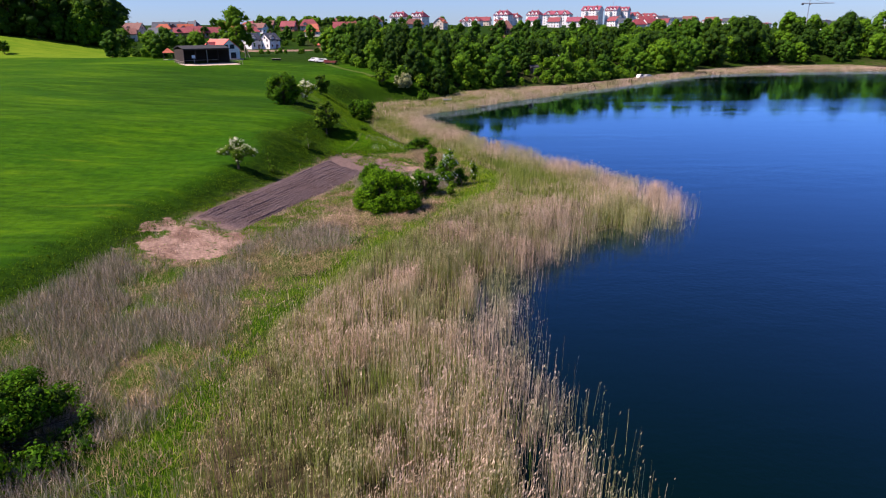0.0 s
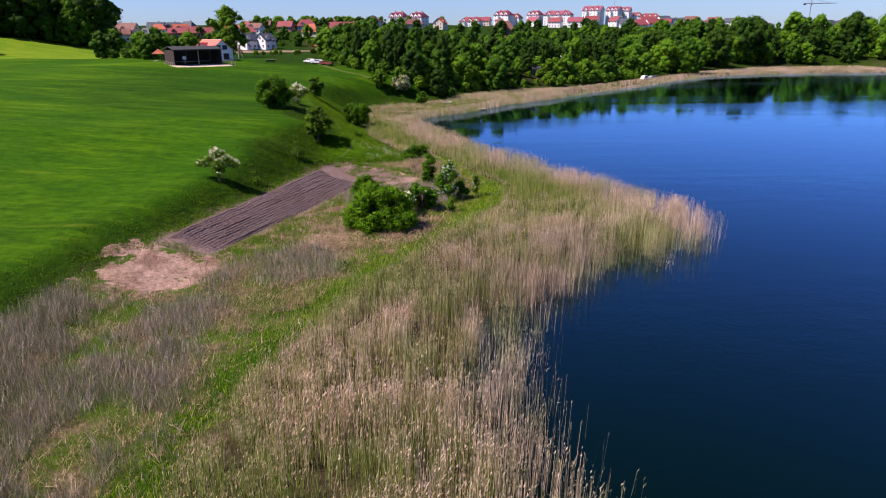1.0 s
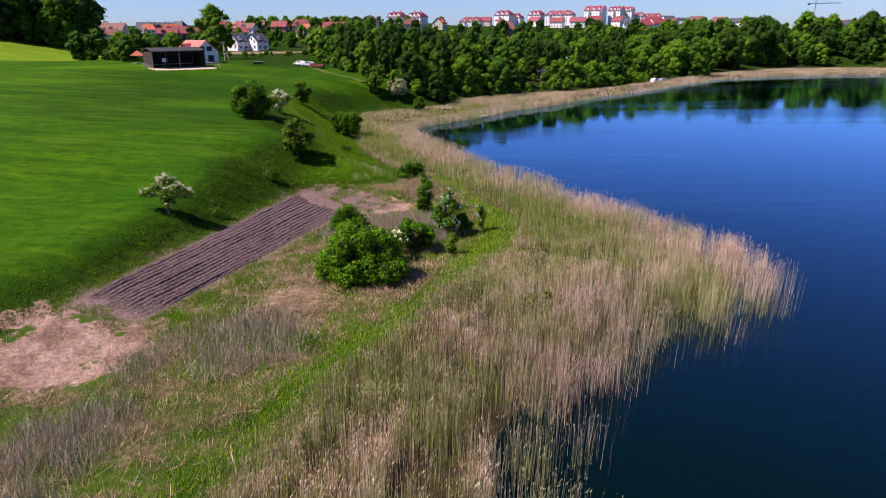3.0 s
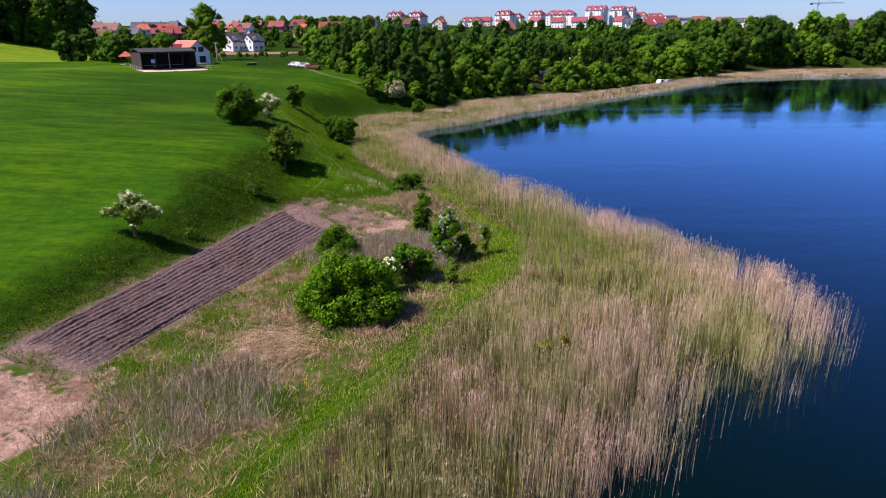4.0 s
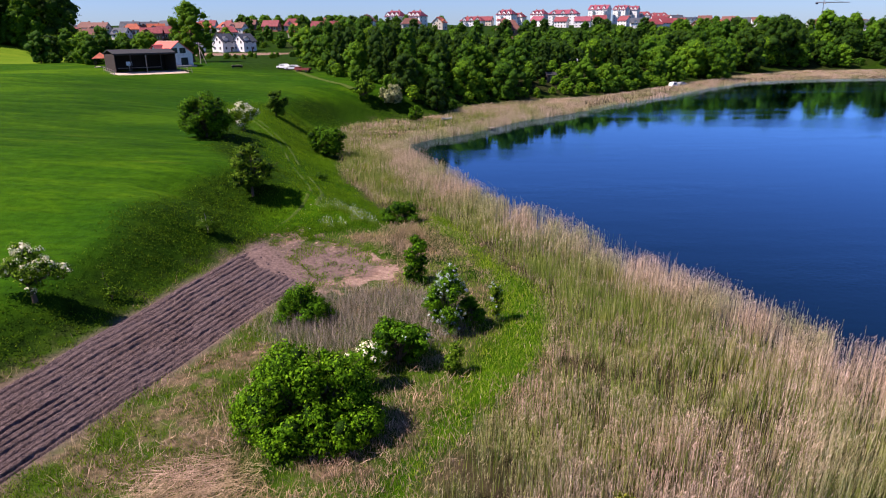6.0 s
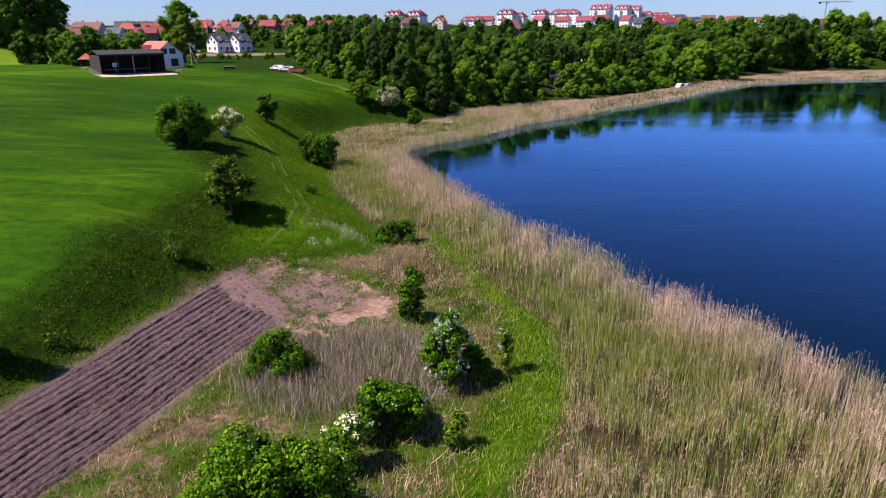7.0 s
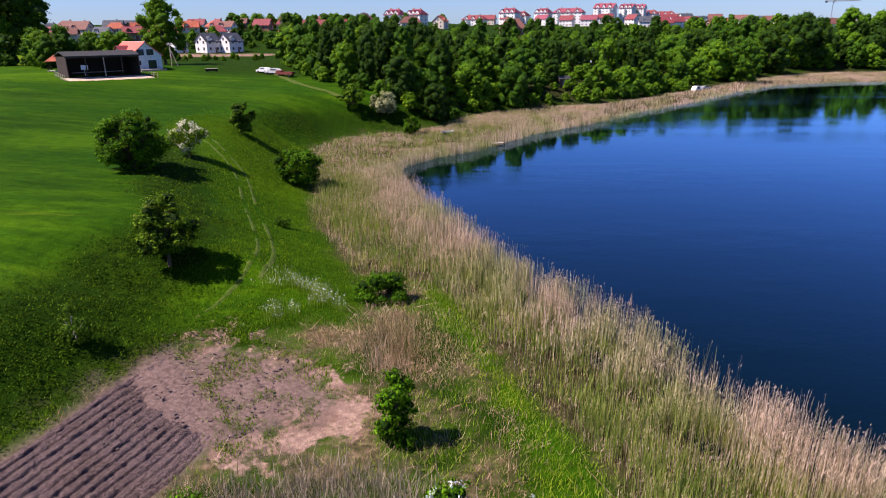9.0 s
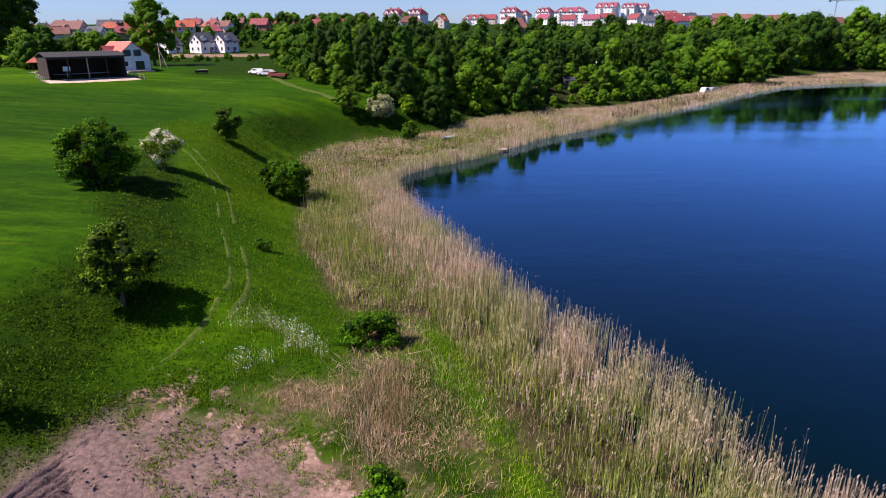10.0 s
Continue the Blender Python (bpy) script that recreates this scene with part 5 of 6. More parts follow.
def roof_mesh(L, W, eave, ridge, mat, over=0.5, thick=0.22, hip=0.0):
    """Two roof slopes with thickness and eaves; hip draws the ridge's ends in."""
    a, b = L / 2 + over, W / 2 + over
    drop = (ridge - eave) / (W / 2) * over
    lo, hi, r = eave - drop + 0.05, ridge + 0.05, a - hip
    v = []
    for t in (0.0, thick):
        v += [(-a, -b, lo + t), (a, -b, lo + t), (a, b, lo + t), (-a, b, lo + t), (-r, 0, hi + t), (r, 0, hi + t)]
    up = [(6, 7, 11, 10), (8, 9, 10, 11), (7, 8, 11), (9, 6, 10)]
    down = [(1, 0, 4, 5), (3, 2, 5, 4), (2, 1, 5), (0, 3, 4)] if hip else [(1, 0, 4, 5), (3, 2, 5, 4)]
    rim = [(0, 1, 7, 6), (2, 3, 9, 8)]
    if hip:
        rim += [(1, 2, 8, 7), (3, 0, 6, 9)]
    else:
        up = up[:2]
        rim += [(1, 5, 11, 7), (5, 2, 8, 11), (3, 4, 10, 9), (4, 0, 6, 10)]
    return mesh_of("roof", v, up + down + rim, mat)


def put_windows(ob, mesh, spots):
    """spots: (x, y, z, turn) of each window on its wall."""
    for x, y, z, turn in spots:
        part("window", mesh, ob, m=pose(x, y, z, 0, 0, turn))


def dwelling(x, y, turn, L, W, eave, ridge, wall, roof, label, hip=0.0, dormer=False, name="house", base=None):
    z = H(x, y) if base is None else base
    ob = thing(name, x, y, z, turn, label, "house", "houses on the hill")
    part("wall", wall_mesh(L, W, eave, ridge if not hip else eave + 0.02, wall), ob)
    r = part("roof", roof_mesh(L, W, eave, ridge, roof, hip=hip), ob)
    part("chimney", box("chimney", (-0.35 + L * 0.18, 0.5, ridge - 1.4), (0.35 + L * 0.18, 1.1, ridge + 0.9), BRICK, 0.04), r)
    n = max(2, int(L / 3))
    rows = [0.9] if eave < 4.5 else [0.9, 3.6]
    for zz in rows:
        put_windows(ob, WINDOW, [(-L / 2 + (k + 0.5) * L / n, s * (W / 2 + 0.01), zz, 0 if s < 0 else 180) for k in range(n) for s in (-1, 1)])
        put_windows(ob, WINDOW, [(s * (L / 2 + 0.01), q, zz, 90 * s) for s in (-1, 1) for q in (-W / 4, W / 4)])
    if not hip:
        put_windows(ob, WINDOW, [(s * (L / 2 + 0.01), 0, eave + 0.3, 90 * s) for s in (-1, 1)])
    part("door", box("door", (L * 0.08, -W / 2 - 0.07, -0.05), (L * 0.08 + 1.0, -W / 2 - 0.01, 2.1), BROWN, 0.02), ob, "brown front door")
    if dormer:
        d = part("dormer", wall_mesh(1.6, 2.4, 0.9, 1.8, wall, 1.0), ob, m=pose(-L * 0.2, -W / 2 + 1.0, eave + 0.35, 0, 0, 90))
        part("dormer_roof", roof_mesh(1.9, 2.4, 0.9, 1.8, roof, 0.25, 0.12), d)
    return ob


# the farmhouse by the field
def farmhouse():
    x, y = -83.8, 247.6
    ob = thing("farmhouse", x, y, 12.75, 140, "white rendered farmhouse with a coral-red roof beside a dark barn", "house")
    L, W, eave, ridge = 12.0, 8.2, 3.5, 6.7
    part("wall", wall_mesh(L, W, eave, ridge, WHITE, 2.5), ob)
    r = part("roof", roof_mesh(L, W, eave, ridge, plain("coral_sheet", (0.72, 0.13, 0.09), 0.5, 0.12), 0.35, 0.16), ob)
    part("ridge_cap", box("ridge_cap", (-L / 2 - 0.3, -0.14, ridge + 0.16), (L / 2 + 0.3, 0.14, ridge + 0.28), plain("pale_ridge", (0.75, 0.55, 0.5), 0.6), 0.03), r)
    g = -L / 2 - 0.01
    put_windows(ob, WINDOW_DARK, [(g, q, 3.5, -90) for q in (-1.55, -0.65, 1.0, 1.9)])
    put_windows(ob, WINDOW_WIDE, [(g, -1.4, 0.15, -90)])
    put_windows(ob, WINDOW, [(g, 2.1, 1.0, -90)])
    part("terrace", box("terrace", (-L / 2 - 3.0, -3.6, -1.3), (-L / 2 - 0.05, 3.2, 0.05), GRAVEL, 0.05), ob, "pale paved terrace")
    d = part("dormer", wall_mesh(2.2, 3.0, 0.9, 2.0, WHITE, 1.5), ob, m=pose(0.5, W / 2 - 1.0, eave + 0.3, 0, 0, 90))
    part("dormer_roof", roof_mesh(2.6, 3.0, 0.9, 2.0, RED, 0.3, 0.14), d)
    return ob


farmhouse()


def barn():
    """An open-fronted timber shed: boarded sides and back, posts along the front."""
    x, y = -86.3, 219.0
    z = H(x, y)
    L, D, hf = 16.2, 6.4, 4.7
    ob = thing("open_barn", x, y, z, 48, "dark-stained open-fronted timber barn with a felt roof", "barn")

    def boards(name, n, x0, y0, x1, y1, tall, mat):
        """A boarded wall, each board a piece."""
        mesh = box("board", (-0.5, -0.03, -0.8), (0.46, 0.03, tall), mat, 0.012)
        w = part(name, box(name, (min(x0, x1), min(y0, y1), -0.8), (max(x0, x1) + 0.04, max(y0, y1) + 0.04, tall - 0.02), BARN_DARK), ob)
        step = math.hypot(x1 - x0, y1 - y0) / n
        for k in range(n):
            t = (k + 0.5) / n
            part("board", mesh, w, m=pose(x0 + (x1 - x0) * t, y0 + (y1 - y0) * t, random.uniform(-0.02, 0.02), 0, 0, math.degrees(math.atan2(y1 - y0, x1 - x0))) @ Matrix.Diagonal((step, 1, 1, 1)))

    boards("side_wall", 18, 0, 0, 0, D, hf, BARN_WOOD)
    boards("side_wall", 18, L, 0, L, D, hf, BARN_WOOD)
    boards("back_wall", 26, 0, D, L, D, hf, BARN_DARK)
    r = part("roof", roof_mesh(L, D, hf, hf + 0.9, FELT, 0.3, 0.18), ob, "dark grey felt roof", pose(L / 2, D / 2, 0))
    part("fascia", box("fascia", (-L / 2 - 0.3, -D / 2 - 0.36, hf - 0.22), (L / 2 + 0.3, -D / 2 - 0.3, hf + 0.14), FELT, 0.01), r)
    for k in range(5):
        part("post", box("post", (L * k / 4 - 0.11, -0.11, -0.8), (L * k / 4 + 0.11, 0.11, hf), TIMBER if k == 2 else BARN_WOOD, 0.02), ob)
    part("beam", box("beam", (0, -0.13, hf - 0.35), (L, 0.13, hf - 0.03), BARN_WOOD, 0.02), ob)
    # near-black floor stands in for the shade under the barn roof
    part("earth_floor", box("earth_floor", (0.1, 0.15, -0.8), (L - 0.1, D - 0.1, 0.16), BARN_DARK, 0.02), ob, "floor coloured near black for the shade inside the barn")
    part("rear_rail", box("rear_rail", (2.2, D - 2.2, 0.9), (L - 2.0, D - 2.1, 1.05), TIMBER, 0.02), ob)


barn()


def yard():
    """Pale gravel apron in front of the barn, following the ground."""
    u, v = np.linspace(-2.0, 18.0, 40), np.linspace(-5.0, 0.6, 20)
    U, V = np.meshgrid(u, v)
    c, s = math.cos(radians(48)), math.sin(radians(48))
    x, y = -86.3 + c * U - s * V, 219.0 + s * U + c * V
    rim = np.minimum(np.minimum(U + 2, 18.0 - U), np.minimum(V + 5, 0.6 - V)) + (lumps(x, y, 1.5) - 0.5) * 1.2
    z = height(x, y) + np.where(rim > 0.3, 0.10, -0.25) + (lumps(x, y, 1.2) - 0.5) * 0.05
    k = len(u)
    i, j = np.meshgrid(np.arange(k - 1), np.arange(len(v) - 1))
    a = (j * k + i).ravel()
    tagged(new("yard", mesh_of("yard", np.stack([x, y, z], -1), np.stack([a, a + 1, a + k + 1, a + k], -1), GRAVEL, smooth=True)), "pale gravel yard in front of the barn", "yard", kind="structure")


yard()


def local(u, v):
    """A place given along the barn's front and depth."""
    c, s = math.cos(radians(48)), math.sin(radians(48))
    return -86.3 + c * u - s * v, 219.0 + s * u + c * v


def wire_fence(pts, label):
    """Posts with two rails between them."""
    x0, y0 = pts[0]
    ob = thing("fence", x0, y0, H(x0, y0), 0, label, "fence")
    prev = None
    mesh = box("post", (-0.06, -0.06, -0.4), (0.06, 0.06, 1.25), TIMBER, 0.015)
    for x, y in pts:
        p = Vector((x - x0, y - y0, H(x, y) - H(x0, y0)))
        part("post", mesh, ob, m=Matrix.Translation(p))
        if prev is not None:
            for hgt in (0.5, 1.1):
                v, f = tube([prev + Vector((0, 0, hgt)), p + Vector((0, 0, hgt))], [0.035, 0.035], 4)
                part("rail", mesh_of("rail", v, f, TIMBER), ob)
        prev = p
    return ob


wire_fence([local(-2.4 + k * 0.2, -4.6 + k * 1.8) for k in range(6)], "low weathered wooden fence beside the barn yard")
wire_fence([local(18.2 - k * 0.3, -4.8 + k * 1.6) for k in range(5)], "low weathered wooden fence between barn and house")


def hoop():
    x, y = local(4.0, 1.2)
    ob = thing("basketball_hoop", x, y, H(x, y) + 0.08, 48, "basketball hoop with a pale blue backboard under the barn roof", "basketball hoop")
    part("pole", box("pole", (-0.06, 0, 0), (0.06, 0.12, 2.2), METAL, 0.01), ob)
    part("base", box("base", (-0.5, -0.2, 0), (0.5, 0.6, 0.22), BLACK, 0.04), ob)
    part("backboard", box("backboard", (-0.75, -0.10, 1.6), (0.75, -0.04, 2.6), plain("pale_board", (0.55, 0.68, 0.78), 0.4, 0.1), 0.02), ob)
    v, f = tube([(0.22 * math.cos(k * math.pi / 6), -0.35 + 0.22 * math.sin(k * math.pi / 6), 1.85) for k in range(13)], [0.02] * 13, 5)
    part("ring", mesh_of("ring", v, f, ORANGE), ob)


hoop()


def gazebo():
    x, y = -97.6, 234.0
    ob = thing("gazebo", x, y, H(x, y), 20, "small garden gazebo with an orange-red hipped roof", "gazebo")
    for sx in (-1.5, 1.5):
        for sy in (-1.5, 1.5):
            part("post", box("post", (sx - 0.08, sy - 0.08, -0.3), (sx + 0.08, sy + 0.08, 2.5), BARN_WOOD, 0.02), ob)
    part("roof", roof_mesh(3.2, 3.2, 2.5, 3.7, ORANGE, 0.4, 0.12, hip=1.9), ob)
    part("floor_deck", box("floor_deck", (-1.8, -1.8, -0.3), (1.8, 1.8, 0.12), TIMBER, 0.03), ob)


gazebo()


def trough(x, y):
    """A low dark feeding trough on legs."""
    ob = thing("feeding_trough", x, y, H(x, y), 12, "low dark wooden feeding trough standing on the grass", "trough")
    part("basin", box("basin", (-1.5, -0.45, 0.3), (1.5, 0.45, 0.85), BARN_DARK, 0.05), ob)
    for sx in (-1.25, 1.25):
        for sy in (-0.35, 0.35):
            part("leg", box("leg", (sx - 0.07, sy - 0.07, -0.3), (sx + 0.07, sy + 0.07, 0.34), BARN_WOOD, 0.015), ob)
    part("rim", box("rim", (-1.6, -0.52, 0.85), (1.6, 0.52, 0.92), TIMBER, 0.02), ob)


trough(-62.5, 243.7)


def utility_pole(x, y, tall, brace):
    ob = thing("utility_pole", x, y, H(x, y) - 0.3, 25, "weathered timber utility pole with a leaning brace", "pole")
    v, f = tube([(0, 0, 0), (0, 0, tall)], [0.14, 0.10], 8)
    part("pole", mesh_of("pole", v, f, TIMBER, smooth=True), ob)
    if brace:
        v, f = tube([(1.7, 0, 0), (0.12, 0, tall * 0.72)], [0.13, 0.10], 8)
        part("brace", mesh_of("brace", v, f, TIMBER, smooth=True), ob)
    part("crossarm", box("crossarm", (-0.7, -0.06, tall - 0.5), (0.7, 0.06, tall - 0.36), TIMBER, 0.02), ob)
    for s in (-0.6, 0.0, 0.6):
        v, f = tube([(s, 0, tall - 0.36), (s, 0, tall - 0.18)], [0.05, 0.035], 6)
        part("insulator", mesh_of("insulator", v, f, WHITE), ob)


utility_pole(-76.2, 252, 6.6, True)
utility_pole(-44.0, 262, 6.4, False)


def vehicle(x, y, turn, label, paint, name, L=4.3, tall=1.45, truck=False):
    ob = thing(name, x, y, H(x, y) + 0.02, turn, label, "vehicle")
    a = L / 2
    side = [(-a, 0.35), (a, 0.35), (a, 0.8), (a * 0.55, 0.92), (a * 0.25, tall), (-a * 0.6, tall), (-a * 0.95, 0.95)] if not truck else \
           [(-a, 0.55), (a, 0.55), (a, 1.1), (a * 0.95, tall), (a * 0.4, tall), (a * 0.38, 1.15), (-a, 1.15)]
    v = [(x0, -0.85, z0) for x0, z0 in side] + [(x0, 0.85, z0) for x0, z0 in side]
    n = len(side)
    f = [tuple(range(n)), tuple(range(2 * n - 1, n - 1, -1))] + [(k, k + n, (k + 1) % n + n, (k + 1) % n) for k in range(n)]
    part("body", mesh_of("body", v, f, paint), ob)
    if not truck:
        part("glazing", box("glazing", (-a * 0.52, -0.87, 0.98), (a * 0.25, 0.87, tall - 0.12), GLASS, 0.05), ob, "dark side windows")
    for sx in (-a * 0.62, a * 0.62):
        for sy in (-0.82, 0.82):
            v, f = tube([(sx, sy - 0.1, 0.32), (sx, sy + 0.1, 0.32)], [0.32, 0.32], 12)
            f.append(tuple(range(11, -1, -1)))
            part("wheel", mesh_of("wheel", v, f, BLACK), ob)


vehicle(-42.2, 240.0, 160, "dark maroon flatbed trailer parked at the field corner", RUST, "trailer", 4.8, 1.5, True)
vehicle(-46.0, 243.0, 170, "white car parked at the field corner", PAINT, "car")
vehicle(-49.0, 244.6, 150, "white car parked beside another at the field corner", PAINT, "car", 4.0)
vehicle(86.5, 301.5, 40, "white van parked between trees on the far shore", PAINT, "van", 4.8, 1.9)
vehicle(92.0, 308.5, 30, "pale car parked under trees on the far shore", METAL, "car")


def pier():
    x, y = 9.4, 196.2
    ob = thing("fishing_pier", x, y, 0.0, 25, "small weathered wooden fishing pier at the edge of the reeds", "pier")
    for k in range(9):
        part("plank", box("plank", (-1.3 + k * 0.3, -0.7, 0.34), (-1.02 + k * 0.3, 0.7, 0.40), TIMBER, 0.008), ob)
    for sx in (-1.1, 1.2):
        for sy in (-0.6, 0.6):
            part("pile", box("pile", (sx - 0.06, sy - 0.06, -1.6), (sx + 0.06, sy + 0.06, 0.55), BARN_WOOD, 0.015), ob)
    for sy in (-0.55, 0.55):
        part("beam", box("beam", (-1.3, sy - 0.05, 0.22), (1.4, sy + 0.05, 0.34), BARN_WOOD, 0.01), ob)


pier()


def boat():
    x, y = -0.4, 204.4
    ob = thing("rowing_boat", x, y, max(H(x, y), 0.0) + 0.42, 20, "pale rowing boat lying among the reeds", "boat", scale=0.75)
    rows = []
    for k in range(9):
        t = k / 8
        w = 0.62 * math.sin(math.pi * (0.12 + 0.80 * t)) ** 0.7
        rows.append([(-1.7 + 3.4 * t, s * w * q, zz + 0.18 * (2 * t - 1) ** 2) for s, q, zz in ((-1, 1, 0.5), (-1, 0.75, 0.15), (0, 0, 0.0), (1, 0.75, 0.15), (1, 1, 0.5))])
    v = [p for r in rows for p in r]
    f = [(5 * i + j, 5 * i + j + 1, 5 * i + j + 6, 5 * i + j + 5) for i in range(8) for j in range(4)]
    part("hull", mesh_of("hull", v, f, PAINT), ob)
    for sx in (-0.7, 0.5):
        part("bench", box("bench", (sx, -0.5, 0.36), (sx + 0.25, 0.5, 0.40), TIMBER, 0.01), ob)
    part("trestle", box("trestle", (-0.9, -0.25, -1.5), (0.9, 0.25, 0.02), BARN_WOOD, 0.02), ob)


boat()


def shed(x, y, turn, L, W, label, roof):
    z = H(x, y)
    ob = thing("shed", x, y, z, turn, label, "shed")
    part("wall", wall_mesh(L, W, 2.2, 2.9, BARN_WOOD), ob)
    part("roof", roof_mesh(L, W, 2.2, 2.9, roof, 0.3, 0.1), ob)
    part("door", box("door", (-0.5, -W / 2 - 0.06, 0), (0.4, -W / 2 - 0.01, 1.9), TIMBER, 0.02), ob)
    put_windows(ob, WINDOW, [(L * 0.3, -W / 2 - 0.01, 0.8, 0)])


shed(50, 316, -35, 7.0, 3.4, "low garden shed with a pale metal roof among trees", METAL)
shed(34, 268, 10, 3.0, 2.4, "tiny dark garden hut behind the shore bushes", FELT)

# houses on the rising ground beyond the wood
FAR = [(-200, 420, 20, 12.0, 8.0, 4.4, 7.4, CREAM, BROWN, 0, 0), (-190, 440, -10, 8.8, 7.2, 2.7, 5.9, WHITE, SLATE, 0, 1), (-197, 470, 10, 10.4, 7.2, 2.9, 5.9, WHITE, ORANGE, 3, 0),
       (-153, 470, 15, 9.6, 7.2, 2.9, 6.2, CREAM, ORANGE, 0, 1), (-142, 480, -20, 8.8, 7.2, 2.7, 5.7, WHITE, ORANGE, 3, 0), (-134, 500, 0, 12.0, 7.2, 3.4, 6.1, BRICK, BROWN, 0, 1),
       (-109, 540, 30, 11.2, 8.0, 2.9, 6.7, CREAM, ORANGE, 3, 0), (-84, 520, -25, 8.8, 7.2, 4.1, 6.9, WHITE, BROWN, 0, 1), (-67, 505, 5, 11.2, 7.2, 2.9, 5.7, BRICK, BROWN, 4, 0),
       (-56, 520, 80, 11, 9, 5.0, 8.8, WHITE, BROWN, 0, 0), (-28, 560, 10, 14, 9, 3.4, 7.2, CREAM, BROWN, 3, 0), (-7, 600, 70, 11, 9, 5.2, 9.2, CREAM, ORANGE, 0, 1),
       (-168, 430, 15, 11.2, 7.2, 3.9, 6.7, BRICK, RED, 0, 1), (-214, 432, -20, 9.6, 7.2, 4.2, 7.1, WHITE, RED, 0, 0), (-176, 455, 30, 9.6, 7.2, 3.7, 6.7, CREAM, ORANGE, 0, 1), (-226, 470, 0, 10.4, 7.2, 4.2, 7.2, WHITE, BROWN, 3, 0), (-128, 460, -15, 9.6, 7.2, 3.6, 6.4, WHITE, BROWN, 0, 1), (-160, 500, 0, 10.4, 7.2, 3.1, 6.2, WHITE, RED, 0, 0), (-235, 455, 10, 10.4, 7.2, 3.1, 6.2, WHITE, ORANGE, 3, 0), (38, 480, 0, 15, 10, 3.4, 8.6, BRICK, BROWN, 4, 0),
       (29.5, 357, 65, 8.5, 7, 5.0, 8.6, WHITE, BROWN, 0, 0), (182, 620, 20, 12, 9, 4.8, 8.6, WHITE, RED, 0, 0), (200, 640, -30, 11, 9, 4.6, 8.4, WHITE, RED, 0, 1),
       (186, 560, 60, 11, 9, 3.0, 6.4, BRICK, ORANGE, 0, 0), (197, 556, -20, 12, 9, 3.0, 6.4, BRICK, ORANGE, 0, 0), (200, 700, 0, 13, 10, 6.0, 10, WHITE, RED, 0, 0),
       (222, 715, 15, 12, 10, 6.0, 10, WHITE, SLATE, 0, 0), (163, 590, 10, 12, 9, 4.4, 8.4, CREAM, RED, 3, 0), (170, 660, -10, 13, 9, 4.6, 8.8, WHITE, SLATE, 0, 1),
       (378, 690, 25, 14, 10, 3.6, 9.4, WHITE, SLATE, 0, 1), (398, 700, -15, 14, 10, 3.6, 9.4, WHITE, SLATE, 0, 0), (352, 705, 10, 13, 9, 4.0, 8.6, WHITE, BROWN, 0, 0),
       (-106.5, 366, 58, 7.6, 7.6, 4.6, 7.9, WHITE, SLATE, 0, 1), (-97.5, 369, 58, 7.6, 7.6, 4.6, 7.9, WHITE, SLATE, 0, 1), (-120.5, 366, 58, 7.0, 6.6, 3.4, 6.4, WHITE, SLATE, 0, 0), (-66, 372, 20, 9, 7, 3.0, 6.0, BRICK, SLATE, 0, 0),
       (-62, 350, -30, 8, 7, 2.8, 5.4, BRICK, ORANGE, 0, 0)]
HILL = random.Random(29)
for k in range(16):
    hx = -252 + k * 12.5 + HILL.uniform(-4, 4)
    FAR.append((hx, 452 + HILL.uniform(-14, 46), HILL.uniform(-30, 30), HILL.uniform(9, 13), 7.6, 3.0, HILL.uniform(6.0, 7.4), HILL.choice([WHITE, CREAM, BRICK]),
                HILL.choice([RED, RED, RED, ORANGE, BROWN, SLATE]), HILL.choice([0, 0, 3]), HILL.choice([0, 1])))
ROOF_WORD = {RED.name: "red", ORANGE.name: "orange", BROWN.name: "brown", SLATE.name: "dark slate"}
WALL_WORD = {WHITE.name: "white rendered", CREAM.name: "cream rendered", BRICK.name: "brick"}
for x, y, turn, L, W, eave, ridge, wall, roof, hip, dorm in FAR:
    dwelling(x, y, turn, L, W, eave, ridge, wall, roof, f"{WALL_WORD[wall.name]} house with a {ROOF_WORD[roof.name]} roof on the hillside", hip, bool(dorm))


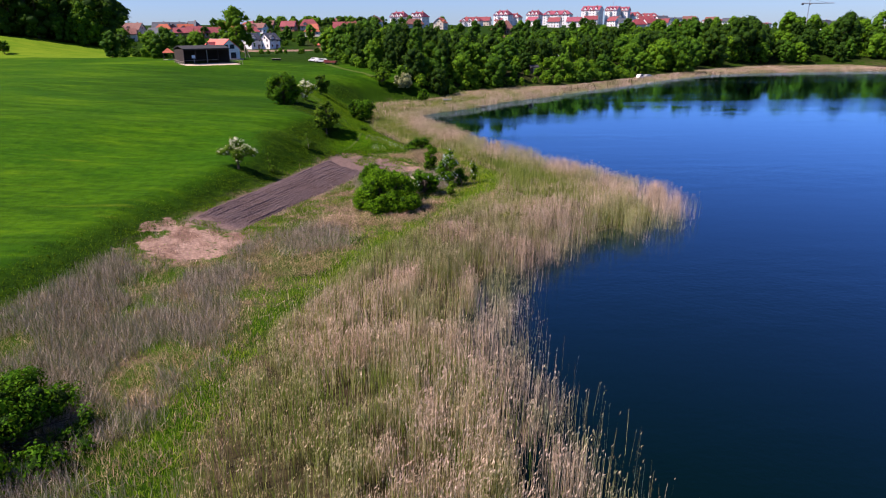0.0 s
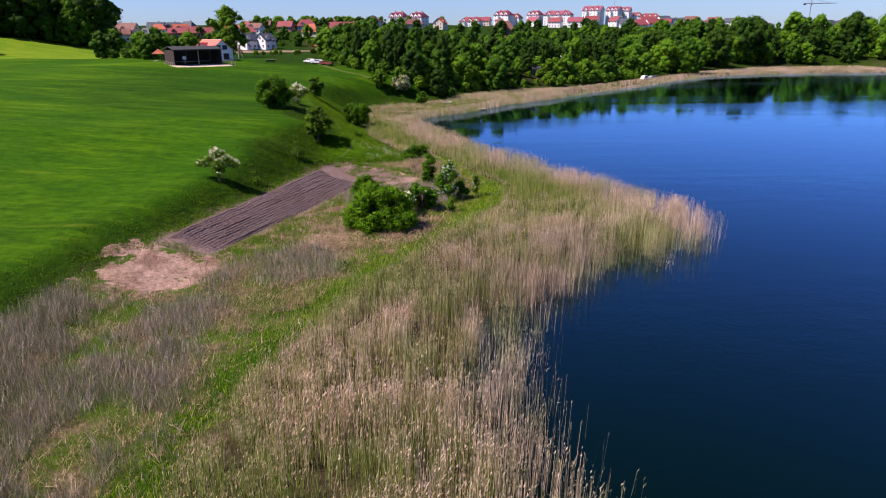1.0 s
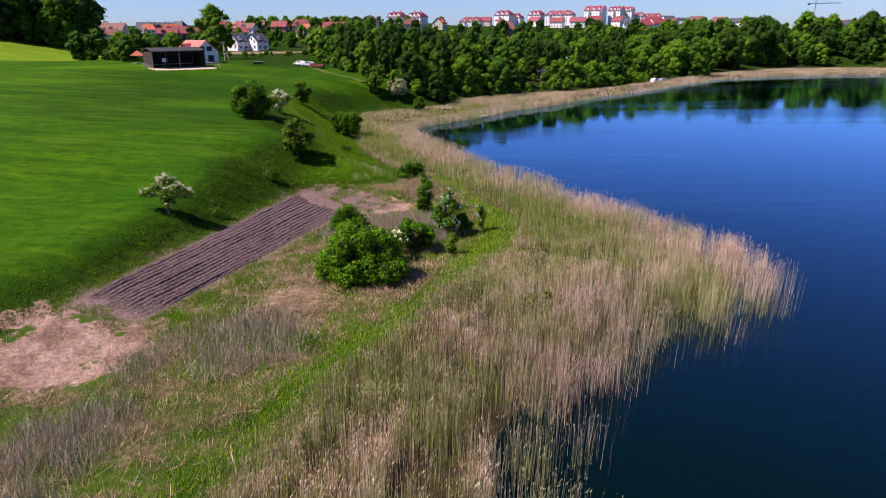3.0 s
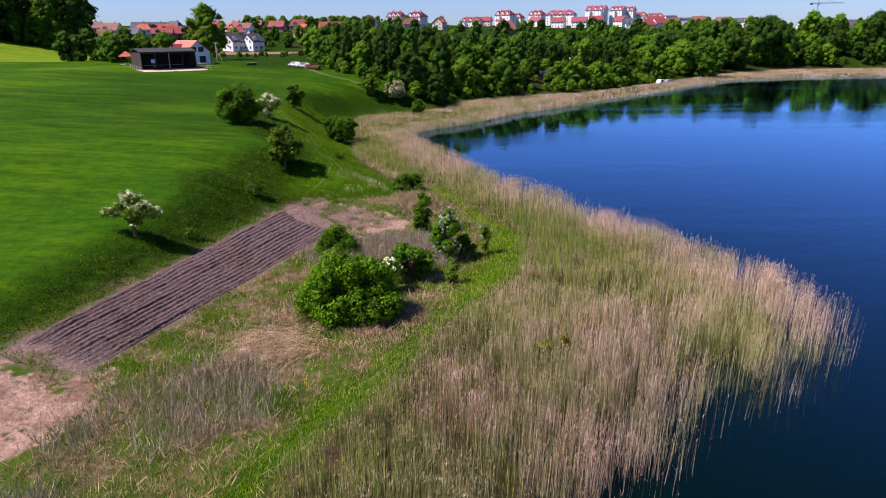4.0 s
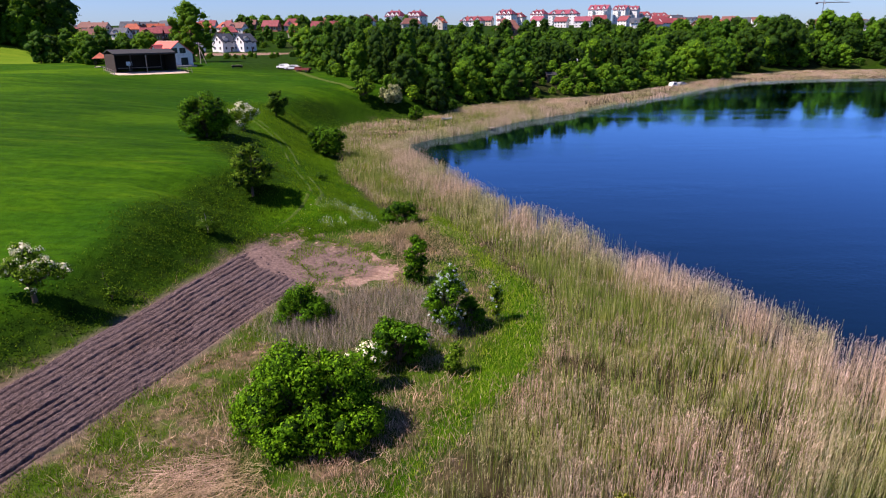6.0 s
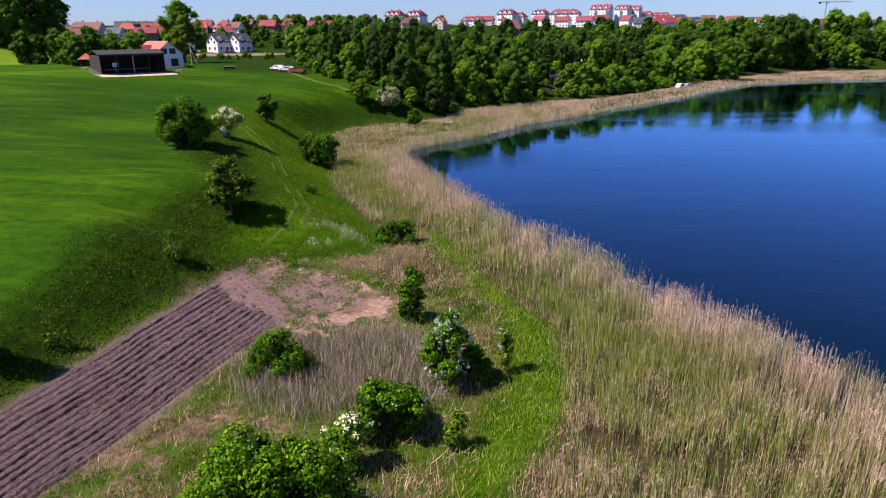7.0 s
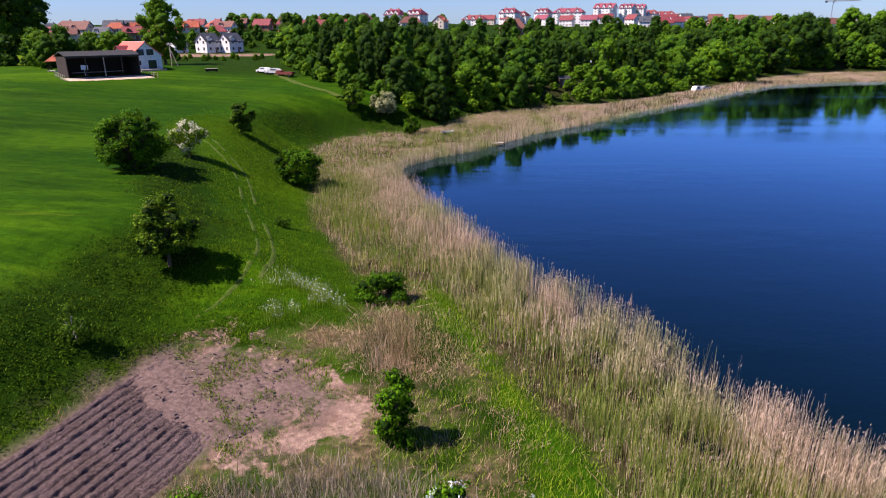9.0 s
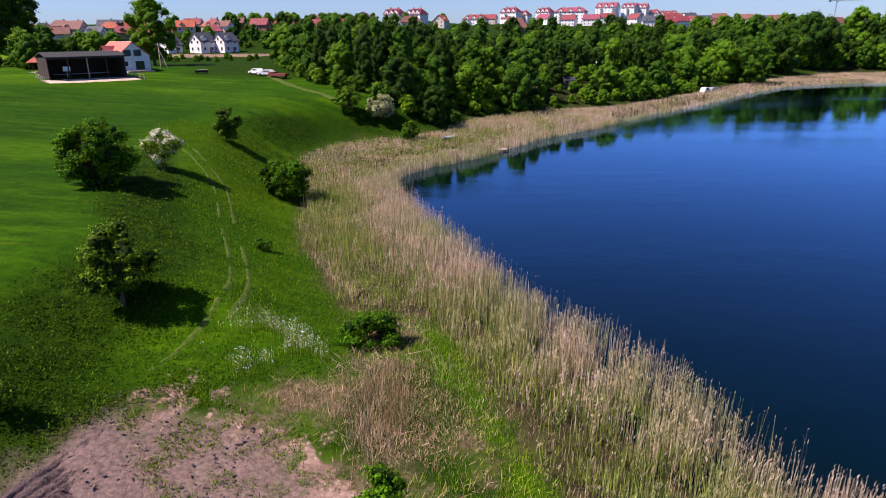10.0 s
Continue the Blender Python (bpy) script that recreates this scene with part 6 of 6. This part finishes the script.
def apartment_block(x, y, turn, L, W, floors, roof, label, wall=WHITE, hip=0.0, pitch=4.0):
    """Flats: body, roof with dormers, rows of windows, stacks of balconies."""
    ob = thing("apartment_building", x, y, H(x, y), turn, label, "apartment building", "flats on the skyline")
    tall = floors * 2.9
    part("wall", wall_mesh(L, W, tall, tall + (pitch if not hip else 0.02), wall, 4), ob)
    r = part("roof", roof_mesh(L, W, tall, tall + pitch, roof, 0.6, 0.3, hip), ob)
    for k in (-0.25, 0.25):
        part("chimney", box("chimney", (L * k - 0.5, -0.4, tall + pitch - 1), (L * k + 0.5, 0.5, tall + pitch + 1.3), BRICK, 0.05), r)
    for k in (-0.3, 0.02, 0.32):
        g = part("gable", wall_mesh(W * 0.5, 4.4, 1.0, 1.0 + pitch * 0.62, wall, 0.6), ob, m=pose(L * k, -W * 0.25 - 0.25, tall - 0.2, 0, 0, 90))
        part("gable_roof", roof_mesh(W * 0.5, 4.4, 1.0, 1.0 + pitch * 0.62, roof, 0.35, 0.2), g)
        part("window", WINDOW, g, m=pose(-W * 0.25 - 0.01, 0, 0.1, 0, 0, -90))
    if floors > 5 and L < 20 and x < 220:
        v, f = tube([(0, 0, tall + pitch), (0, 0, tall + pitch + 8)], [0.28, 0.14], 6)
        part("antenna", mesh_of("antenna", v, f, METAL), r, "thin grey roof antenna")
    n = max(3, int(L / 4.2))
    for lv in range(floors):
        z = lv * 2.9 + 0.9
        for k in range(n):
            u = -L / 2 + (k + 0.5) * L / n
            if k % 3 == 1:
                b = part("balcony", BALCONY, ob, m=pose(u, -W / 2, z - 0.85))
                part("window", WINDOW_TALL, b, m=pose(0, -0.01, 0.15))
            else:
                put_windows(ob, WINDOW, [(u, -W / 2 - 0.01, z, 0)])
        put_windows(ob, WINDOW, [(s * (L / 2 + 0.01), q, z, 90 * s) for s in (-1, 1) for q in (-W * 0.25, W * 0.2)])
    return ob


def balcony_mesh():
    v, f = [], []
    for x0, x1, y0, y1, z0, z1 in ((-1.6, 1.6, -1.3, 0, -0.15, 0.0), (-1.6, 1.6, -1.3, -1.22, 0.0, 1.05), (-1.6, -1.52, -1.22, 0, 0, 1.05), (1.52, 1.6, -1.22, 0, 0, 1.05)):
        n = len(v)
        v += [(a, b, c) for c in (z0, z1) for b in (y0, y1) for a in (x0, x1)]
        f += [tuple(n + k for k in q) for q in ((0, 1, 3, 2), (4, 6, 7, 5), (0, 4, 5, 1), (2, 3, 7, 6), (0, 2, 6, 4), (1, 5, 7, 3))]
    return mesh_of("balcony", v, f, plain("balcony_panel", (0.25, 0.30, 0.33), 0.5))


BALCONY = balcony_mesh()
SKYLINE = random.Random(5)
for k in range(18):
    px = 40 + k * 17 + SKYLINE.uniform(-5, 5)
    dwelling(px, 735 + SKYLINE.uniform(-30, 90), SKYLINE.uniform(-55, -10), SKYLINE.uniform(10, 15), 9.5, 5.6, 9.6, SKYLINE.choice([WHITE, WHITE, CREAM]), SKYLINE.choice([RED, PINK, BROWN, SLATE]), "pale rendered house with a steep roof below the flats", 0, False)
FLATS = [(188, 900, -32, 24, 16, 6, PINK, 0, 5.0), (216, 905, -35, 16, 15, 6, PINK, 0, 4.5), (232, 915, -28, 16, 15, 6, PINK, 0, 4.5), (127, 800, -26, 32, 13, 4, PINK, 5, 4.0),
         (64, 800, -34, 19, 13, 4, PINK, 4, 4.5), (107, 850, -38, 17, 13, 4, PINK, 4, 4.5), (248, 925, -28, 22, 12, 4, RED, 4, 4.0), (275, 945, -26, 24, 12, 4, RED, 4, 4.0),
         (26, 780, -24, 24, 12, 2, RED, 5, 4.0), (-46, 645, -30, 15, 11, 3, PINK, 3, 4.0), (-27, 640, -36, 14, 11, 3, PINK, 3, 4.0), (340, 1000, -5, 45, 12, 4, SLATE, 4, 2.0), (395, 1010, -5, 40, 12, 4, RED, 4, 2.0),
         (78, 815, -30, 16, 12, 3, RED, 4, 4.0), (150, 880, -30, 14, 12, 3, RED, 4, 4.0)]
for x, y, turn, L, W, floors, roof, hip, pitch in FLATS:
    apartment_block(x, y, turn, L, W, floors, roof, f"white {'tall ' if floors > 5 else ''}apartment building with a {'rose-red' if roof is PINK else ('red' if roof is RED else 'grey')} roof", WHITE, hip, pitch)
for k in range(11):
    apartment_block(640 + k * 62, 1500 + 40 * math.sin(k * 2.1), random.uniform(-20, 20), random.uniform(28, 48), 13, random.randint(4, 7), random.choice([SLATE, RED, BROWN]), "hazy distant apartment building on the horizon", random.choice([WHITE, CREAM]), 5, 2.0)


def lattice_crane(x, y, turn):
    ob = thing("tower_crane", x, y, H(x, y) - 1, turn, "distant tower crane with a long jib on the skyline", "crane")
    for name, pts in (("mast", [(0, 0, 0), (0, 0, 44)]), ("jib", [(-14, 0, 44), (46, 0, 44.5)]), ("tie", [(0, 0, 51), (36, 0, 44.7)]), ("tie", [(0, 0, 51), (-13, 0, 44.2)]), ("peak", [(0, 0, 44), (0, 0, 51)])):
        r = 0.16 if name == "tie" else 0.75
        v, f = tube(pts, [r, r * 0.8], 4)
        part(name, mesh_of(name, v, f, METAL), ob)
    part("counterweight", box("counterweight", (-14, -1, 41.6), (-10.5, 1, 43.6), FELT, 0.1), ob)
    part("cabin", box("cabin", (0.8, -1, 41.6), (2.8, 1, 43.6), WHITE, 0.1), ob)


lattice_crane(615, 1180, 8)
